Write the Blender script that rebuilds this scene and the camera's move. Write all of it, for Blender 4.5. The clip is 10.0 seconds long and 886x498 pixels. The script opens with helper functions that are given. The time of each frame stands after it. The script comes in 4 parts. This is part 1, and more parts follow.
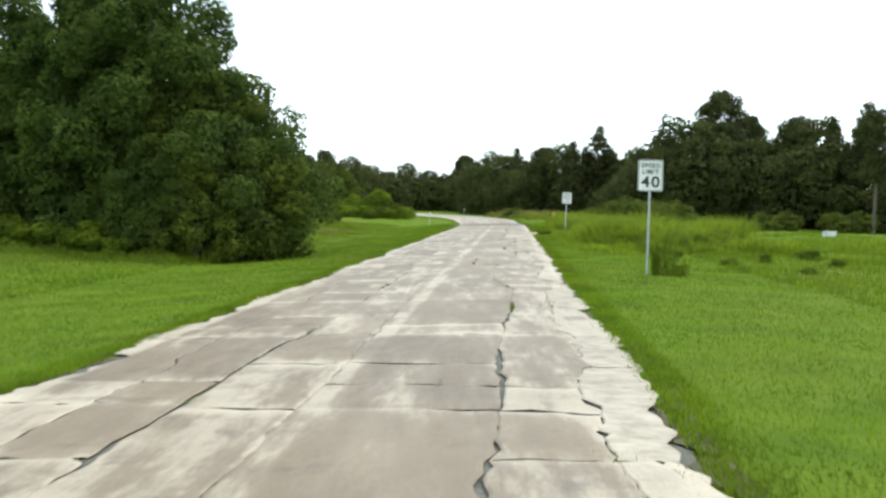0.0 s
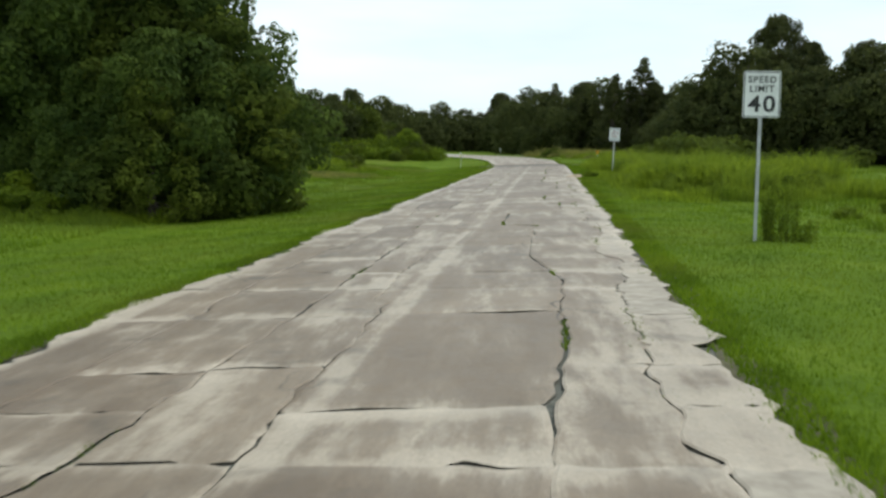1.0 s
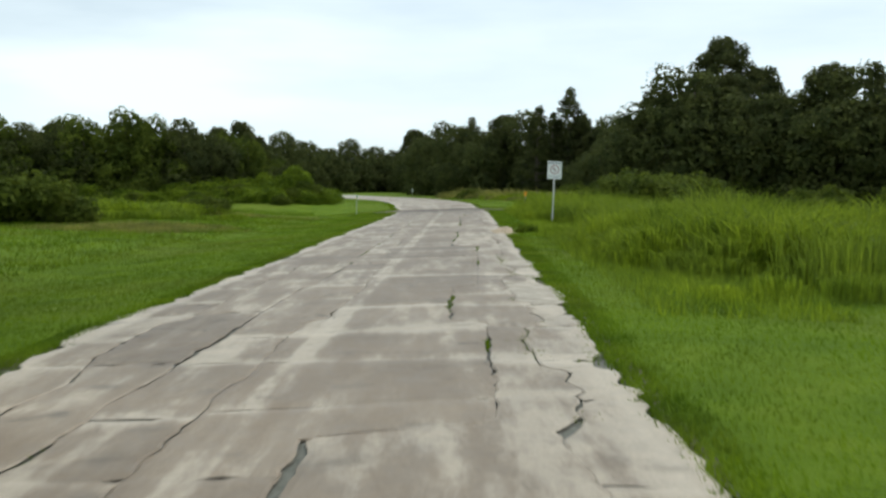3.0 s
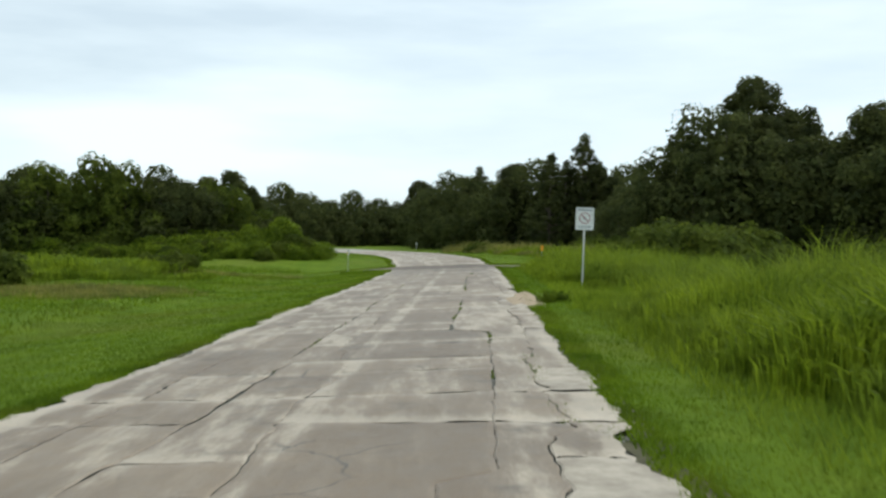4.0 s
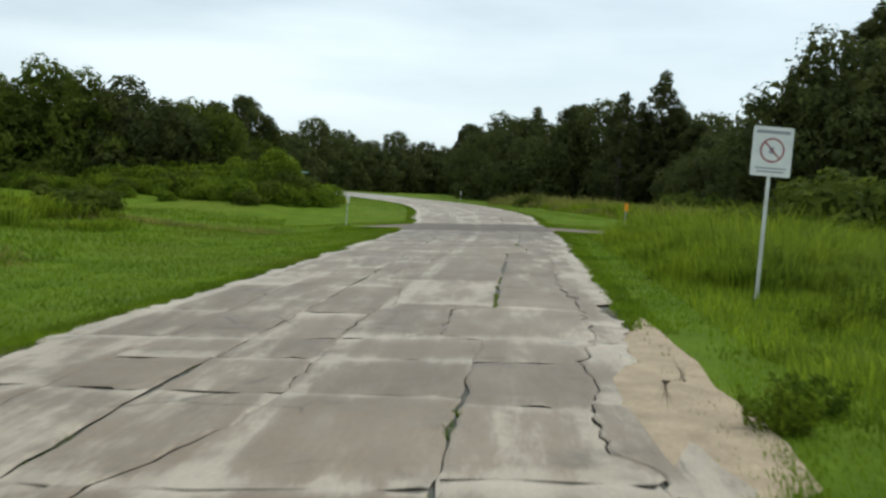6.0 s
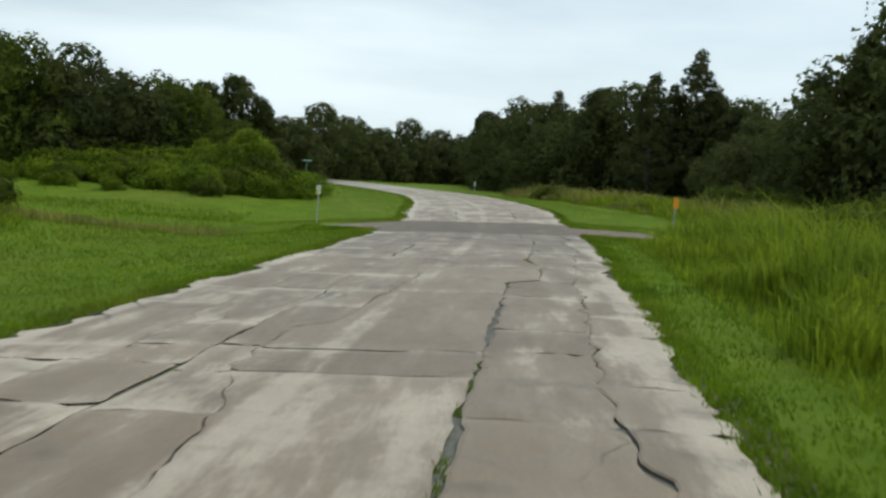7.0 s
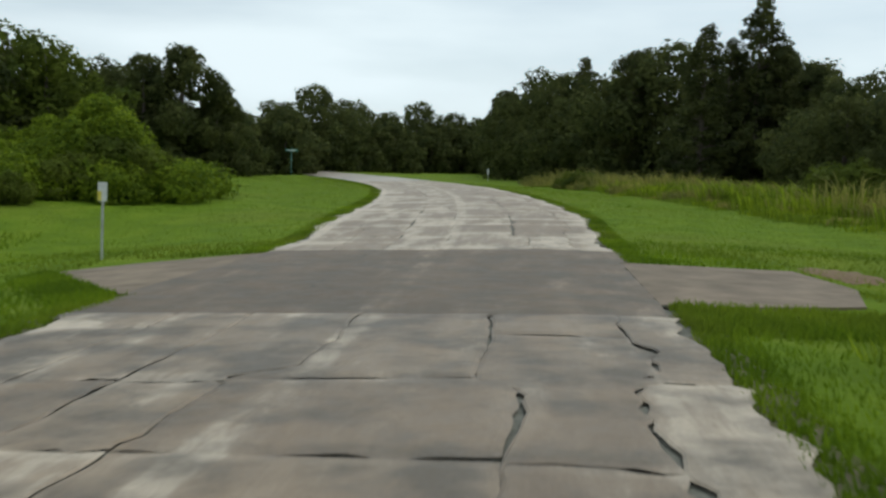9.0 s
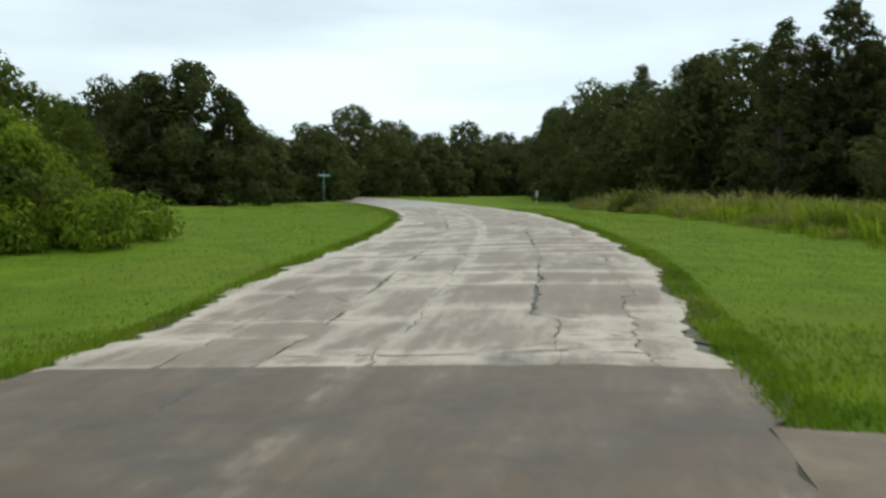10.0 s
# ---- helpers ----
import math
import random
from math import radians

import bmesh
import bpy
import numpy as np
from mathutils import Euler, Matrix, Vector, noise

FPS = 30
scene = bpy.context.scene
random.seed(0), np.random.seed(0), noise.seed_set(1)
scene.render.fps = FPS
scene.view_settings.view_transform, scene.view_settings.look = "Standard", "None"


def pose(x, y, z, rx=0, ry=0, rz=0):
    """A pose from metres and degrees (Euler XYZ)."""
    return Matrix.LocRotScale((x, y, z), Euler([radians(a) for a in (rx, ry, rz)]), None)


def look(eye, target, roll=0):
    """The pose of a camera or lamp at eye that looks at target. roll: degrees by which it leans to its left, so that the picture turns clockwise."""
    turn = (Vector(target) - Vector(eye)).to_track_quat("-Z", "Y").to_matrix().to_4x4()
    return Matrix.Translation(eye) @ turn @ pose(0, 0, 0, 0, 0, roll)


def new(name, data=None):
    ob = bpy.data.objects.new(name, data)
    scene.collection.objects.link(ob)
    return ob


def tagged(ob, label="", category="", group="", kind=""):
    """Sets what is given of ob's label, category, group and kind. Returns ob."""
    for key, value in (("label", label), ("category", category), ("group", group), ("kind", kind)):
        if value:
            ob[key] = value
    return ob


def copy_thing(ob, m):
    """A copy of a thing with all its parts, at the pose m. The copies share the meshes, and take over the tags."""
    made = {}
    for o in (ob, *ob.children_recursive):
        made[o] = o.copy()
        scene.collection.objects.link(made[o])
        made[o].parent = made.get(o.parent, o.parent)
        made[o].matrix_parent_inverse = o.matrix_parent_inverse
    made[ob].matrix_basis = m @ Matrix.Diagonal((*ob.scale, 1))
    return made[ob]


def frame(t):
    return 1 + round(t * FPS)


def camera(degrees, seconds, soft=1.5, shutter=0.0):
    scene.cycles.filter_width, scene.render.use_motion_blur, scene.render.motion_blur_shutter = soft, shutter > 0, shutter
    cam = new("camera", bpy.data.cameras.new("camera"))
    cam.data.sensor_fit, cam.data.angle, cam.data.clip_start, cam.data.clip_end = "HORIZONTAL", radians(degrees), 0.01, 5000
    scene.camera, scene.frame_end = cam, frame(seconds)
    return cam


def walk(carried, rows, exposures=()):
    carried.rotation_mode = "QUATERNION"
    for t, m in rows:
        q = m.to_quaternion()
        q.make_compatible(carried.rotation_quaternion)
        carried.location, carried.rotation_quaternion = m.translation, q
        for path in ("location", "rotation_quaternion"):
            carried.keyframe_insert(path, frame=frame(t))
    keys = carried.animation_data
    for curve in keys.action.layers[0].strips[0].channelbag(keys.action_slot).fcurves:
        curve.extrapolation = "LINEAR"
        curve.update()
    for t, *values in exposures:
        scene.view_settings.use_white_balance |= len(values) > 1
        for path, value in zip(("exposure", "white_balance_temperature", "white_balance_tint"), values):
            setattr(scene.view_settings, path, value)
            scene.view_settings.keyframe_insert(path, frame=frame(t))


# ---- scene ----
cam = camera(47.6, 10.0, soft=2.6, shutter=0.2)
PATH = [
    (0, (1.195, -0.780, 1.636), (1.148, 1.218, 1.548), 1.61),
    (0.2, (1.235, 0.706, 1.630), (1.209, 2.703, 1.523), 1.16),
    (0.5, (1.298, 2.954, 1.620), (1.269, 4.948, 1.471), 1.43),
    (0.7, (1.343, 4.484, 1.613), (1.284, 6.478, 1.466), 1.13),
    (1, (1.418, 6.843, 1.603), (1.298, 8.829, 1.396), 0.71),
    (1.2, (1.478, 8.496, 1.601), (1.367, 10.479, 1.369), 0.97),
    (1.5, (1.578, 11.034, 1.601), (1.486, 13.024, 1.421), 0.05),
    (1.7, (1.648, 12.719, 1.604), (1.572, 14.711, 1.443), -0.56),
    (2, (1.762, 15.260, 1.610), (1.680, 17.249, 1.423), -0.60),
    (2.2, (1.848, 16.968, 1.613), (1.782, 18.953, 1.381), -0.67),
    (2.5, (1.988, 19.550, 1.616), (1.944, 21.540, 1.415), -0.71),
    (2.7, (2.090, 21.286, 1.617), (2.075, 23.277, 1.433), -0.59),
    (3, (2.245, 23.909, 1.616), (2.285, 25.905, 1.490), 0.53),
    (4.5, (2.845, 37.359, 1.599), (2.860, 39.359, 1.584), 0.33),
    (4.7, (2.927, 39.161, 1.588), (2.937, 41.161, 1.558), 0.40),
    (5, (3.051, 41.863, 1.568), (3.036, 43.863, 1.515), 1.20),
    (5.2, (3.137, 43.654, 1.555), (3.121, 45.653, 1.498), 1.16),
    (5.5, (3.268, 46.338, 1.535), (3.236, 48.336, 1.446), 2.20),
    (7, (3.960, 59.957, 1.468), (3.847, 61.949, 1.324), 3.63),
    (7.2, (4.043, 61.759, 1.453), (3.926, 63.750, 1.302), 3.96),
    (7.5, (4.165, 64.465, 1.431), (4.021, 66.453, 1.266), 4.33),
    (7.7, (4.246, 66.282, 1.419), (4.097, 68.268, 1.235), 4.70),
    (8, (4.367, 69.016, 1.404), (4.197, 71.000, 1.217), 4.87),
    (8.2, (4.447, 70.846, 1.398), (4.287, 72.830, 1.205), 3.92),
    (8.5, (4.564, 73.575, 1.392), (4.388, 75.560, 1.226), 3.55),
    (8.7, (4.641, 75.355, 1.386), (4.454, 77.339, 1.223), 3.07),
    (9, (4.751, 77.985, 1.379), (4.582, 79.971, 1.212), 1.91),
    (9.2, (4.815, 79.717, 1.380), (4.622, 81.700, 1.210), 1.98),
    (9.5, (4.900, 82.289, 1.390), (4.730, 84.274, 1.215), 1.59),
    (9.7, (4.949, 83.995, 1.404), (4.765, 85.979, 1.231), 1.72),
    (10, (5.018, 86.544, 1.429), (4.735, 88.520, 1.304), 0.56),
]
EXPOSURES = [(t, stops, 6300, 5) for t, stops in ((0.0, 0.5), (0.5, 0.02), (1.5, -0.2), (3.0, -0.2), (4.5, -0.22), (6.0, -0.32), (7.5, -0.43), (8.0, -0.47), (9.0, -0.45), (10.0, -0.24))]
walk(cam, [(t, look(eye, target, roll)) for t, eye, target, roll in PATH], EXPOSURES)

# ---- sky and sun: bright haze with thin cloud ----
SUN_UP, SUN_TURN = 47.0, 52.0
world = bpy.data.worlds.new("sky")
scene.world = world
world.use_nodes = True
wn, wl = world.node_tree.nodes, world.node_tree.links
wn.clear()
w_out = wn.new("ShaderNodeOutputWorld")
w_bg = wn.new("ShaderNodeBackground")
w_bg.inputs["Strength"].default_value = 0.1
w_sky = wn.new("ShaderNodeTexSky")
w_sky.sky_type = "NISHITA"
w_sky.sun_disc = False
w_sky.sun_elevation = radians(SUN_UP)
w_sky.sun_rotation = radians(SUN_TURN)
w_sky.air_density, w_sky.dust_density, w_sky.ozone_density = 1.0, 0.6, 2.0
w_co = wn.new("ShaderNodeTexCoord")
w_map = wn.new("ShaderNodeMapping")
w_map.inputs["Scale"].default_value = (1.1, 1.1, 6.0)
w_noise = wn.new("ShaderNodeTexNoise")
w_noise.inputs["Scale"].default_value = 1.7
w_noise.inputs["Detail"].default_value = 6.0
w_noise.inputs["Roughness"].default_value = 0.52
w_ramp = wn.new("ShaderNodeValToRGB")
w_ramp.color_ramp.elements[0].position, w_ramp.color_ramp.elements[0].color = 0.38, (0.6, 0.6, 0.6, 1)
w_ramp.color_ramp.elements[1].position, w_ramp.color_ramp.elements[1].color = 0.66, (1, 1, 1, 1)
w_mix = wn.new("ShaderNodeMixRGB")
w_mix.inputs["Color2"].default_value = (11.7, 12.8, 13.4, 1)
wl.new(w_co.outputs["Generated"], w_map.inputs["Vector"])
wl.new(w_map.outputs["Vector"], w_noise.inputs["Vector"])
wl.new(w_noise.outputs["Fac"], w_ramp.inputs["Fac"])
wl.new(w_ramp.outputs["Color"], w_mix.inputs["Fac"])
wl.new(w_sky.outputs["Color"], w_mix.inputs["Color1"])
wl.new(w_mix.outputs["Color"], w_bg.inputs["Color"])
wl.new(w_bg.outputs["Background"], w_out.inputs["Surface"])

sun = new("sun", bpy.data.lights.new("sun", "SUN"))
sun.data.energy, sun.data.angle, sun.data.color = 1.5, radians(14), (1.0, 0.96, 0.88)
az, el = radians(SUN_TURN), radians(SUN_UP)
sun_way = Vector((math.sin(az) * math.cos(el), math.cos(az) * math.cos(el), math.sin(el)))
sun.matrix_world = look(sun_way * 200, (0, 0, 0))


# ---- materials ----
def material(name, rough=0.8, metal=0.0):
    m = bpy.data.materials.new(name)
    m.use_nodes = True
    n = m.node_tree.nodes
    b = n["Principled BSDF"]
    b.inputs["Roughness"].default_value, b.inputs["Metallic"].default_value = rough, metal
    return m, n, m.node_tree.links, b


def noise_node(n, l, scale, detail=5.0, rough=0.55, vector=None, space="Object"):
    t = n.new("ShaderNodeTexNoise")
    t.inputs["Scale"].default_value, t.inputs["Detail"].default_value, t.inputs["Roughness"].default_value = scale, detail, rough
    if vector is None:
        g = n.new("ShaderNodeNewGeometry")
        l.new(g.outputs["Position"], t.inputs["Vector"])
    else:
        l.new(vector, t.inputs["Vector"])
    return t.outputs["Fac"]


def ramp_node(n, l, fac, stops):
    r = n.new("ShaderNodeValToRGB")
    e = r.color_ramp.elements
    while len(e) < len(stops):
        e.new(0.5)
    for k, (p, c) in enumerate(stops):
        e[k].position = p
        e[k].color = (*c, 1) if len(c) == 3 else c
    l.new(fac, r.inputs["Fac"])
    return r.outputs["Color"]


def mix_node(n, l, fac, a, b, blend="MIX"):
    m = n.new("ShaderNodeMixRGB")
    m.blend_type = blend
    for key, v in (("Fac", fac), ("Color1", a), ("Color2", b)):
        if isinstance(v, (int, float)):
            m.inputs[key].default_value = v
        elif isinstance(v, tuple):
            m.inputs[key].default_value = (*v, 1) if len(v) == 3 else v
        else:
            l.new(v, m.inputs[key])
    return m.outputs["Color"]


def bump_node(n, l, b, height, strength, distance=0.02):
    t = n.new("ShaderNodeBump")
    t.inputs["Strength"].default_value, t.inputs["Distance"].default_value = strength, distance
    l.new(height, t.inputs["Height"])
    l.new(t.outputs["Normal"], b.inputs["Normal"])


def leaf_material(name, dark, light, through_light=0.3, rough=0.7, dry=None):
    """Leaves: each leaf varies, whole boughs vary, light comes partly through."""
    m, n, l, b = material(name, rough)
    g = n.new("ShaderNodeNewGeometry")
    bough = noise_node(n, l, 0.7, 4.0)
    c1 = ramp_node(n, l, g.outputs["Random Per Island"], [(0.0, dark), (0.8, light), (1.0, tuple(v * 1.12 for v in light))])
    c2 = ramp_node(n, l, bough, [(0.35, (0.6, 0.64, 0.6)), (0.68, (1.35, 1.25, 0.95))])
    c = mix_node(n, l, 1.0, c1, c2, "MULTIPLY")
    if dry:
        c = mix_node(n, l, ramp_node(n, l, noise_node(n, l, 0.22, 5.0, 0.6), [(0.45, (0, 0, 0)), (0.68, (0.7, 0.7, 0.7))]), c, dry)
    l.new(c, b.inputs["Base Color"])
    tr = n.new("ShaderNodeBsdfTranslucent")
    l.new(c, tr.inputs["Color"])
    ms = n.new("ShaderNodeMixShader")
    ms.inputs["Fac"].default_value = through_light
    l.new(b.outputs["BSDF"], ms.inputs[1])
    l.new(tr.outputs["BSDF"], ms.inputs[2])
    l.new(ms.outputs["Shader"], n["Material Output"].inputs["Surface"])
    b.inputs["Specular IOR Level"].default_value = 0.12
    return m


LEAF_DARK = leaf_material("leaf_dark", (0.066, 0.079, 0.03), (0.098, 0.117, 0.044), 0.48, 0.9)
LEAF_MID = leaf_material("leaf_mid", (0.078, 0.104, 0.02), (0.122, 0.16, 0.029), 0.48, 0.9)
LEAF_BRIGHT = leaf_material("leaf_bright", (0.08, 0.132, 0.012), (0.2, 0.275, 0.024), 0.5, 0.75)
LEAF_THICKET = leaf_material("leaf_thicket", (0.05, 0.08, 0.02), (0.1, 0.146, 0.033), 0.45, 0.85)
NEEDLE = leaf_material("needle", (0.057, 0.068, 0.028), (0.087, 0.102, 0.04), 0.42, 0.9)
LEAF_WEED = leaf_material("leaf_weed", (0.1, 0.15, 0.014), (0.19, 0.26, 0.026), 0.5, 0.75)
BLADE = leaf_material("grass_blade", (0.098, 0.172, 0.01), (0.178, 0.272, 0.018), 0.44, 0.7, (0.178, 0.2, 0.028))
BLADE_TALL = leaf_material("tall_grass_blade", (0.105, 0.162, 0.013), (0.275, 0.365, 0.03), 0.5, 0.7, (0.19, 0.25, 0.04))
BLADE_DRY = leaf_material("dry_grass_blade", (0.17, 0.185, 0.045), (0.33, 0.31, 0.105), 0.3)


def bark():
    m, n, l, b = material("bark", 0.9)
    f = noise_node(n, l, 14.0, 6.0)
    l.new(ramp_node(n, l, f, [(0.3, (0.05, 0.04, 0.03)), (0.7, (0.17, 0.14, 0.11))]), b.inputs["Base Color"])
    bump_node(n, l, b, f, 0.7, 0.03)
    return m


BARK = bark()


def ground_material():
    m, n, l, b = material("grass_ground", 0.95)
    big = noise_node(n, l, 0.12, 4.0)
    mid = noise_node(n, l, 0.9, 5.0)
    fine = noise_node(n, l, 16.0, 6.0, 0.7)
    c = ramp_node(n, l, mid, [(0.3, (0.088, 0.146, 0.009)), (0.55, (0.128, 0.196, 0.012)), (0.75, (0.166, 0.224, 0.018))])
    c = mix_node(n, l, ramp_node(n, l, big, [(0.5, (0, 0, 0)), (0.72, (0.7, 0.7, 0.7))]), c, (0.152, 0.172, 0.025))
    c = mix_node(n, l, 0.75, c, ramp_node(n, l, fine, [(0.25, (0.6, 0.64, 0.5)), (0.7, (1.25, 1.25, 1.15))]), "MULTIPLY")
    l.new(c, b.inputs["Base Color"])
    bump_node(n, l, b, fine, 0.8, 0.05)
    b.inputs["Specular IOR Level"].default_value = 0.1
    return m


GROUND = ground_material()


def math_node(n, l, op, a, v):
    m = n.new("ShaderNodeMath")
    m.operation = op
    for k, q in enumerate((a, v)):
        if isinstance(q, (int, float)):
            m.inputs[k].default_value = q
        else:
            l.new(q, m.inputs[k])
    return m.outputs["Value"]


def dirt_gain(n, l, g):
    """Extra dirt on the stretch before the culvert: the further along the road, the more, and none past it."""
    xyz = n.new("ShaderNodeSeparateXYZ")
    l.new(g.outputs["Position"], xyz.inputs["Vector"])
    m = n.new("ShaderNodeMapRange")
    m.inputs["From Min"].default_value, m.inputs["From Max"].default_value = 72.0, 84.0
    m.inputs["To Min"].default_value, m.inputs["To Max"].default_value = 0.0, 0.16
    l.new(xyz.outputs["Y"], m.inputs["Value"])
    end = n.new("ShaderNodeMapRange")
    end.inputs["From Min"].default_value, end.inputs["From Max"].default_value = 92.0, 96.0
    end.inputs["To Min"].default_value, end.inputs["To Max"].default_value = 1.0, 0.0
    l.new(xyz.outputs["Y"], end.inputs["Value"])
    return math_node(n, l, "MULTIPLY", m.outputs["Result"], end.outputs["Result"])


def asphalt_panel(name, dark_a, dark_b, pale_c, bands, rough=0.65):
    """Old brown-grey asphalt that wears through to a paler layer, along the lanes and at its broken ends."""
    m, n, l, b = material(name, rough)
    info = n.new("ShaderNodeObjectInfo")
    at = n.new("ShaderNodeAttribute")
    at.attribute_name = "wear"
    ac = n.new("ShaderNodeAttribute")
    ac.attribute_name = "across"
    fine = noise_node(n, l, 45.0, 5.0, 0.75)
    g = n.new("ShaderNodeNewGeometry")
    mp = n.new("ShaderNodeMapping")
    mp.inputs["Scale"].default_value = (2.2, 0.42, 1.0)
    l.new(g.outputs["Position"], mp.inputs["Vector"])
    lane = noise_node(n, l, 1.0, 11.0, 0.68, mp.outputs["Vector"])
    grit = noise_node(n, l, 3.8, 8.0, 0.76)
    big = noise_node(n, l, 0.5, 4.0)
    # the worn bands across the road, their rims wavering
    shift = math_node(n, l, "ADD", ac.outputs["Fac"], math_node(n, l, "MULTIPLY", math_node(n, l, "SUBTRACT", grit, 0.5), 0.16))
    place = math_node(n, l, "ADD", math_node(n, l, "MULTIPLY", shift, 1 / 6.0), 0.5)
    strip_ = ramp_node(n, l, place, [((o + 3) / 6, (v, v, v)) for o, v in bands])
    v = math_node(n, l, "ADD", at.outputs["Fac"], strip_)
    v = math_node(n, l, "ADD", v, math_node(n, l, "MULTIPLY", math_node(n, l, "SUBTRACT", lane, 0.5), 2.0))
    v = math_node(n, l, "ADD", v, math_node(n, l, "MULTIPLY", math_node(n, l, "SUBTRACT", grit, 0.5), 0.5))
    pale = ramp_node(n, l, v, [(0.02, (0, 0, 0)), (0.3, (0.17, 0.17, 0.17)), (0.53, (0.7, 0.7, 0.7)), (0.95, (1, 1, 1))])
    dark = mix_node(n, l, info.outputs["Random"], dark_a, dark_b)
    c = mix_node(n, l, pale, dark, pale_c)
    c = mix_node(n, l, 0.5, c, ramp_node(n, l, big, [(0.35, (0.7, 0.68, 0.65)), (0.65, (1.16, 1.16, 1.16))]), "MULTIPLY")
    # soaked-in dirt in blots of half a metre, thickest towards the culvert
    grime = math_node(n, l, "ADD", noise_node(n, l, 1.5, 7.0, 0.6), dirt_gain(n, l, g))
    c = mix_node(n, l, ramp_node(n, l, grime, [(0.58, (0, 0, 0)), (0.78, (0.85, 0.85, 0.85))]), c, (0.085, 0.066, 0.044))
    c = mix_node(n, l, 0.5, c, ramp_node(n, l, grit, [(0.3, (0.78, 0.77, 0.75)), (0.7, (1.14, 1.14, 1.14))]), "MULTIPLY")
    c = mix_node(n, l, 0.8, c, ramp_node(n, l, fine, [(0.3, (0.7, 0.7, 0.7)), (0.7, (1.2, 1.2, 1.2))]), "MULTIPLY")
    # hairline cracks in the more broken stretches
    wob = n.new("ShaderNodeTexNoise")
    wob.inputs["Scale"].default_value, wob.inputs["Detail"].default_value = 2.5, 5.0
    l.new(g.outputs["Position"], wob.inputs["Vector"])
    warp = n.new("ShaderNodeVectorMath")
    warp.operation = "MULTIPLY_ADD"
    warp.inputs[1].default_value = (0.3, 0.3, 0.0)
    l.new(wob.outputs["Color"], warp.inputs[0])
    l.new(g.outputs["Position"], warp.inputs[2])
    vor = n.new("ShaderNodeTexVoronoi")
    vor.feature = "DISTANCE_TO_EDGE"
    vor.inputs["Scale"].default_value = 0.85
    l.new(warp.outputs["Vector"], vor.inputs["Vector"])
    line = ramp_node(n, l, vor.outputs["Distance"], [(0.004, (1, 1, 1)), (0.014, (0, 0, 0))])
    where = ramp_node(n, l, noise_node(n, l, 0.35, 3.0), [(0.56, (0, 0, 0)), (0.64, (0.7, 0.7, 0.7))])
    both = mix_node(n, l, 1.0, line, where, "MULTIPLY")
    c = mix_node(n, l, both, c, (0.035, 0.032, 0.022))
    l.new(c, b.inputs["Base Color"])
    l.new(ramp_node(n, l, grit, [(0.3, (rough - 0.08,) * 3), (0.7, (rough + 0.12,) * 3)]), b.inputs["Roughness"])
    bump_node(n, l, b, fine, 0.35, 0.01)
    return m


PANEL = asphalt_panel("worn_asphalt", (0.184, 0.129, 0.08), (0.254, 0.185, 0.119), (0.55, 0.46, 0.352),
                      [(-2.62, 0.5), (-2.5, 0.06), (-1.25, 0.0), (-0.92, 0.14), (-0.12, 0.02), (-0.06, 0.3), (0.12, 0.3), (0.2, 0.02), (0.6, 0.0), (1.5, 0.04), (2.2, 0.1), (2.5, 0.16), (2.66, 0.4)], 0.52)
OVERLAY = asphalt_panel("dark_overlay", (0.125, 0.084, 0.048), (0.125, 0.084, 0.048), (0.36, 0.28, 0.2),
                        [(-2.6, 0.1), (-1.5, -0.1), (-0.2, -0.06), (-0.12, 0.28), (0.06, 0.28), (0.14, -0.06), (1.4, -0.06), (2.6, 0.1)], 0.62)


def speckled(name, a, b_, scale=8.0, rough=0.85, bump=0.4):
    m, n, l, b = material(name, rough)
    f = noise_node(n, l, scale, 6.0, 0.65)
    g = noise_node(n, l, scale * 0.12, 4.0)
    c = ramp_node(n, l, f, [(0.3, a), (0.7, b_)])
    c = mix_node(n, l, 0.5, c, ramp_node(n, l, g, [(0.35, (0.7, 0.7, 0.7)), (0.65, (1.2, 1.2, 1.2))]), "MULTIPLY")
    l.new(c, b.inputs["Base Color"])
    bump_node(n, l, b, f, bump, 0.02)
    return m


ROAD_BASE = speckled("road_base", (0.06, 0.06, 0.045), (0.2, 0.19, 0.15), 20.0)
ROAD_FAR = speckled("road_far", (0.2, 0.165, 0.128), (0.45, 0.385, 0.31), 1.4, 0.45)
PALE = speckled("bleached_shoulder", (0.3, 0.25, 0.19), (0.54, 0.465, 0.37), 5.0, 0.8, 0.2)
SOIL = speckled("verge_soil", (0.045, 0.042, 0.014), (0.13, 0.115, 0.05), 7.0, 0.95)
CONCRETE = speckled("stained_apron", (0.115, 0.082, 0.052), (0.25, 0.19, 0.13), 1.6)
SAND = speckled("sand", (0.36, 0.265, 0.165), (0.46, 0.355, 0.24), 26.0, 0.95, 0.3)
BARE = speckled("bare_soil", (0.12, 0.075, 0.035), (0.21, 0.14, 0.075), 9.0, 0.95)
CRACK = speckled("crack_soil", (0.02, 0.022, 0.012), (0.07, 0.075, 0.04), 30.0, 0.95)
SIGN_WHITE = speckled("sign_white", (0.66, 0.67, 0.66), (0.78, 0.79, 0.78), 6.0, 0.45, 0.02)
SIGN_BLACK = speckled("sign_black", (0.012, 0.012, 0.012), (0.03, 0.03, 0.03), 20.0, 0.5, 0.02)
SIGN_RED = speckled("sign_red", (0.2, 0.02, 0.03), (0.3, 0.04, 0.05), 10.0, 0.5, 0.02)
